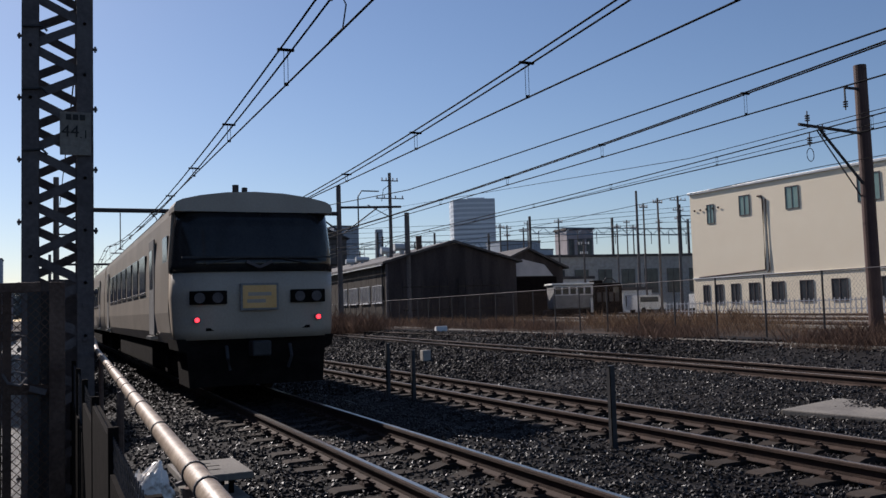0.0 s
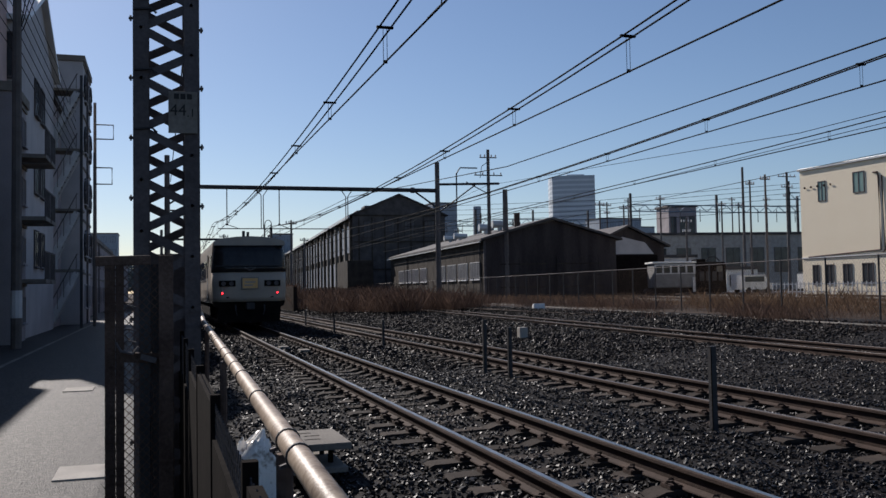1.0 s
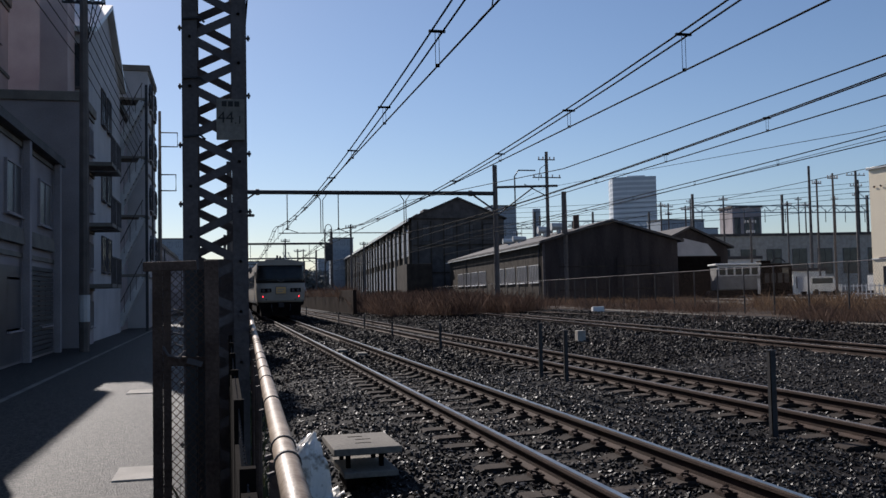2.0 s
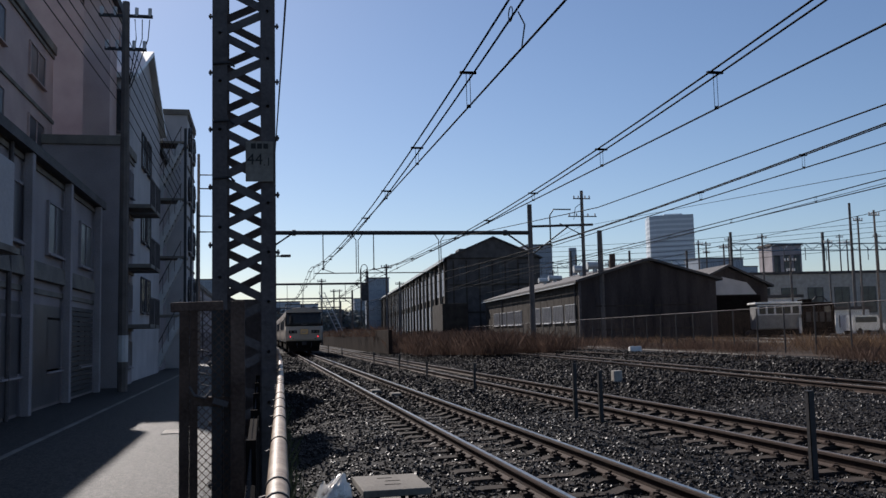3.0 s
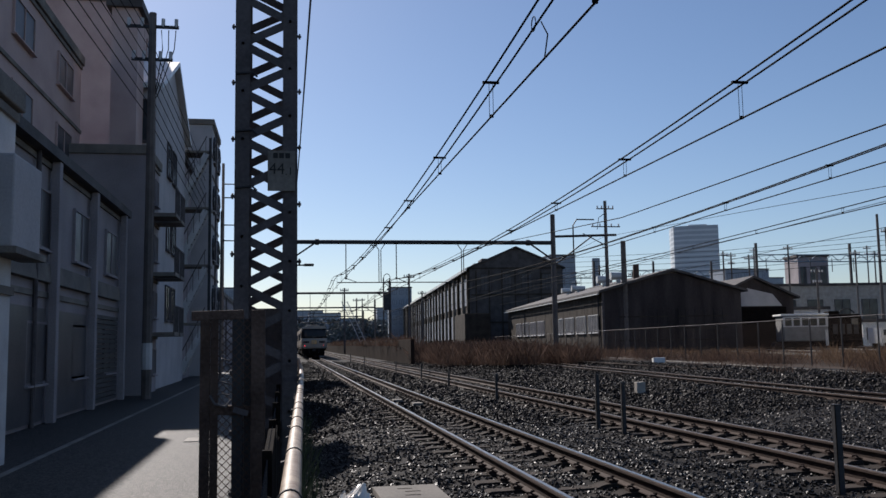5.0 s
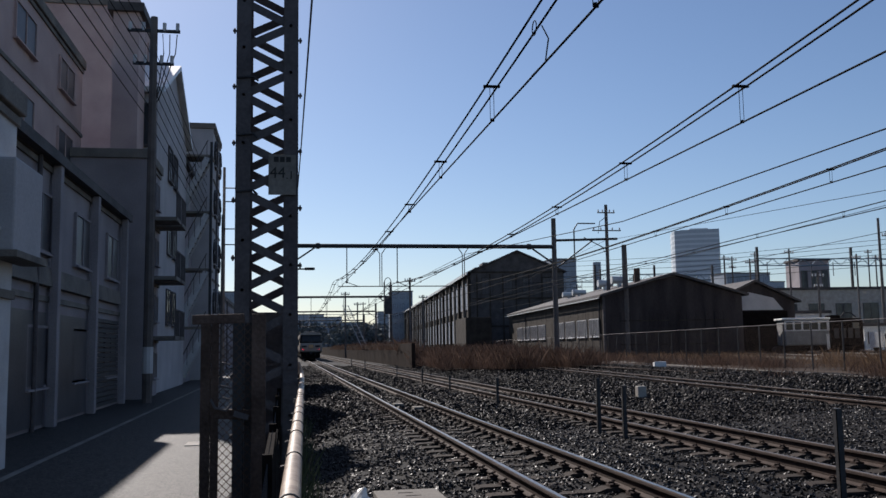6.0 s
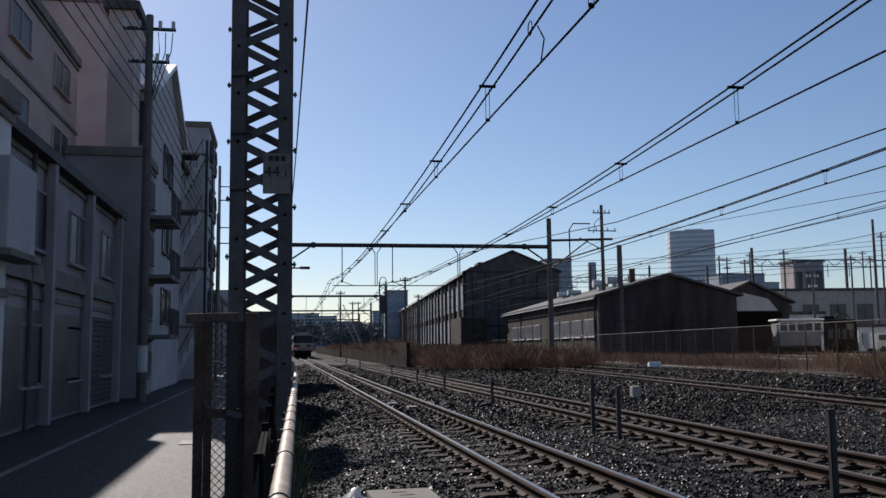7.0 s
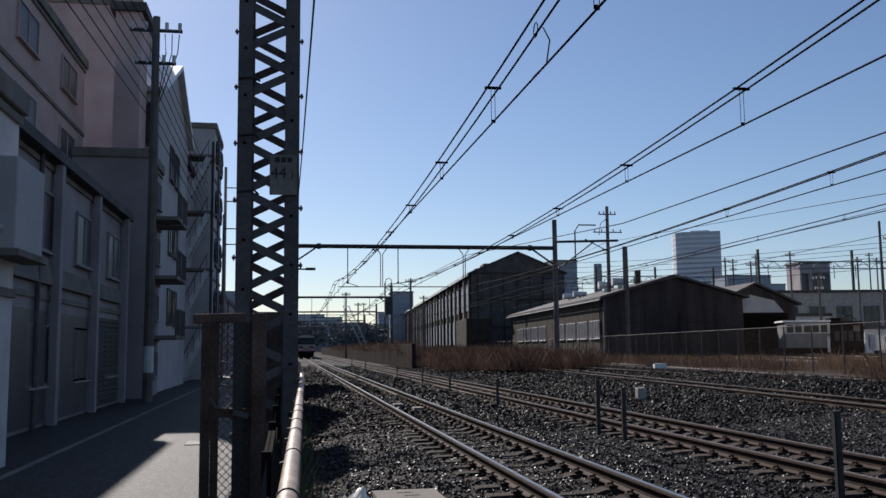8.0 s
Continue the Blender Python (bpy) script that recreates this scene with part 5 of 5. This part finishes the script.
# Dark panels on the wall stand for the unlit shop interior.
part("shop_opening", box(B(), (3.4, -0.08, 0.1), (7.1, -0.01, 2.7)), M["dim_glass"], lowb, "dark panel for the shade inside a ground-floor opening")
part("shop_opening", box(B(), (7.9, -0.08, 0.1), (11.6, -0.01, 2.7)), M["dim_glass"], lowb, "dark panel for the shade inside a ground-floor opening")
for k in range(18):
    part("shutter_slat", box(B(), (12.4, -0.1, 0.1 + k * 0.15), (16.4, -0.02, 0.22 + k * 0.15)), M["steel_dark"], lowb)
part("awning", box(B(), (0.5, -0.5, 3.3), (16.5, 0, 3.75), pose(0, 0, 0, -6, 0, 0)), M["concrete_dark"], lowb)
part("sloped_roof", prism(B(), [(0, 6.3), (17.5, 6.3), (17.5, 6.55), (0, 6.55)], -0.32, 0.3), M["roof"], lowb)
gab = gabled("gabled_house", pose(-8.53, 38.8, -0.31, 0, 0, 90), 11.0, 1.3, 12.7, 2.6, "grey_wall", "roof_light", "pale grey gabled house with a shiny metal roof", "house", 0.3)
for x in (4.2, 6.2):
    for z in (3.0, 6.2, 9.6):
        window(gab, pose(x, -0.03, z), 1.2, 1.5, "glass", "steel_grey", 1)
window(gab, pose(-0.03, 0.65, 10.4, 0, 0, -90), 0.6, 1.7, "glass", "steel_grey", 0)
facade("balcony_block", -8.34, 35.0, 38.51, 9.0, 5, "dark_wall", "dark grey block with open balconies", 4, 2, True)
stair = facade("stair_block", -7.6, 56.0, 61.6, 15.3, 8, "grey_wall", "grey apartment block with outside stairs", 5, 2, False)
for k in range(4):
    for c in range(2):
        bm = B()
        bmesh.ops.create_circle(bm, segments=18, radius=0.85, matrix=pose(1.4 + 3.2 * c, -0.05, 4.6 + 3.1 * k, 90, 0, 0))
        ring = [v.co.copy() for v in bm.verts]
        bm.free()
        part("round_motif", tube(B(), [tuple(p) for p in ring] + [tuple(ring[0])], 0.1, 5), M["steel_dark"], stair)
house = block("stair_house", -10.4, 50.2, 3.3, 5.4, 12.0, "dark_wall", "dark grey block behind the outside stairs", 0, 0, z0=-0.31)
steps = thing("outside_stairs", "white steel zigzag stairs on the end of a block", "stairs", pose(-8.1, 51.0, -0.31))
for f in range(4):
    z, s = 0.3 + 3.15 * f, 1 if f % 2 else -1
    part("stringer", bar(B(), (-0.65, -0.55, z), (0.65, -0.55, z + 2.6), 0.06, 0.32), M["offwhite"], steps)
    part("stringer", bar(B(), (-0.65, 0.55, z), (0.65, 0.55, z + 2.6), 0.06, 0.32), M["offwhite"], steps)
    part("landing", box(B(), (-0.75, -0.6, z + 2.62), (0.9, 0.9, z + 2.74)), M["concrete_dark"], steps)
    part("parapet_panel", box(B(), (-0.75, -0.66, z + 2.75), (-0.3, -0.6, z + 3.7)), M["offwhite"], steps)
    part("handrail", bar(B(), (-0.65, -0.58, z + 0.95), (0.65, -0.58, z + 3.55), 0.05, 0.05), M["steel_grey"], steps)
    for k in range(9):
        part("tread", box(B(), (-0.62 + 0.14 * k, -0.52, z + 0.2 + 0.285 * k), (-0.44 + 0.14 * k, 0.52, z + 0.23 + 0.285 * k)), M["steel_dark"], steps)
    for k in range(5):
        part("baluster", bar(B(), (-0.6 + 0.3 * k, -0.58, z + 0.1 + 0.6 * k), (-0.6 + 0.3 * k, -0.58, z + 1.05 + 0.6 * k), 0.03, 0.03), M["steel_grey"], steps)
for sx in (-0.8, 0.85):
    part("post", box(B(), (sx - 0.07, -0.65, 0), (sx + 0.07, -0.5, 13.2)), M["steel_dark"], steps)
wp = part("wall_panel", box(B(), (-9.95, 50.05, 9.1), (-8.95, 50.17, 10.85)), M["white"])
tagged(wp, "blank white signboard fixed to a block", "signboard")
wp2 = part("wall_panel", box(B(), (-9.95, 50.05, 5.55), (-8.98, 50.17, 6.6)), M["offwhite"])
tagged(wp2, "faded signboard with a dark branching mark", "signboard")
bm = bar(B(), (-9.75, 50.04, 5.6), (-9.3, 50.04, 6.4), 0.02, 0.1)
bar(bm, (-9.5, 50.04, 6.0), (-9.1, 50.04, 6.3), 0.02, 0.07)
part("printed_bar", bm, M["ink"], wp2)
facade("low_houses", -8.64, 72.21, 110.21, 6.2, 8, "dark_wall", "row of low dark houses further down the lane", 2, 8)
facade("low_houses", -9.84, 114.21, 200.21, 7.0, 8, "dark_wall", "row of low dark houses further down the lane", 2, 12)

lp = wood_pole(-7.83, 32.5, -0.31, 13.3, ((0.5, 0.9), (1.7, 0.7)), "concrete utility pole with crossarms beside the lane", 0.17)
for k in range(3):
    part("hanging_lead", tube(B(), [(0.3 + 0.25 * k, 0, 13.0), (0.35 + 0.2 * k, 0, 12.3), (0.2, 0, 11.2 - 0.3 * k), (0.05, 0, 10.4)], 0.018, 5), M["wire"], lp)
part("base_sleeve", rod(B(), (0, 0, 1.0), (0, 0, 1.9), 0.185, 10), M["offwhite"], lp, "pale bill-posting sleeve")
wood_pole(-7.83, 57.2, -0.31, 12.8, (), "dark pole before the stair block", 0.16)
fr = wood_pole(-6.73, 52.2, -0.31, 9.1, (), "slim grey pole with a square bracket", 0.09)
part("square_bracket", tube(B(), [(0, 0, 8.6), (0.9, 0, 8.6), (0.9, 0, 7.7), (0, 0, 7.7)], 0.04, 5), M["steel_dark"], fr)
fp = wood_pole(-7.6, 66.0, -0.31, 14.6, (), "slim dark pole with a square bracket further down the lane", 0.13)
part("square_bracket", tube(B(), [(0, 0, 13.4), (1.2, 0, 13.4), (1.2, 0, 12.4), (0, 0, 12.4)], 0.05, 5), M["steel_dark"], fp)
for k in range(7):
    z = 12.6 - 0.5 * k
    cable([(-8.3 + 0.15 * k, -5, z - 1.0), (-8.2 + 0.1 * k, 12, z - 1.4), (-8.0, 32.3, z), (-7.8, 45, z - 0.7), (-8.0, 57, z - 0.6)], 0.014, "sagging street cable along the lane")
for k, (x, y) in enumerate(((-4.75, 18.0), (-4.05, 9.75))):
    d = part("drain_cover", box(B(), (-0.25, -0.35, -0.02), (0.25, 0.35, 0.012), bevel=0.004), M["concrete"])
    d.matrix_basis = pose(x, y, -0.305)
    tagged(d, "pale concrete drain cover in the lane", "drain cover", "drain covers")
st = part("road_line", box(B(), (-7.3, -10, -0.02), (-7.18, 80, 0.006)), M["concrete_dark"])
st.matrix_basis = pose(0.165, 0, -0.31)
tagged(st, "worn white edge line on the lane", "road line", kind="structure")

# far trees and low town behind the tracks
def far_trees(name, spots, seed, label):
    r = random.Random(seed)
    vs, fs = [], []
    for x, y, h in spots:
        for _ in range(140):
            a, b = r.uniform(0, 6.28), r.random()
            rad = h * 0.42 * math.sqrt(r.random()) * (1.1 - b * 0.6)
            c = Vector((x + rad * math.cos(a), y + rad * math.sin(a), h * (0.3 + 0.7 * b)))
            i = len(vs)
            s = h * 0.09
            for _ in range(4):
                vs.append(tuple(c + Vector((r.uniform(-s, s), r.uniform(-s, s), r.uniform(-s, s)))))
            fs += [(i, i + 1, i + 2), (i, i + 2, i + 3), (i, i + 1, i + 3)]
    me = bpy.data.meshes.new(name)
    me.from_pydata(vs, [], fs)
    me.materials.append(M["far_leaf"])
    return tagged(new(name, me), label, "trees", kind="stuff")


r0 = random.Random(21)
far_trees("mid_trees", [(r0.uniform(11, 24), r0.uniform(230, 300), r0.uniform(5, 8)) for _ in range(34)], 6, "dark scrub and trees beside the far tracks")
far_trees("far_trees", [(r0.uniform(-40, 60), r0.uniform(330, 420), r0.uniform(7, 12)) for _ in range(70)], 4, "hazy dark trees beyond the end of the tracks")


def motions():
    walk(cam, PATH, EXPOSURE)
    walk(train, [(t, pose(0, y, 0.01)) for t, y in TRAIN_Y])


motions()
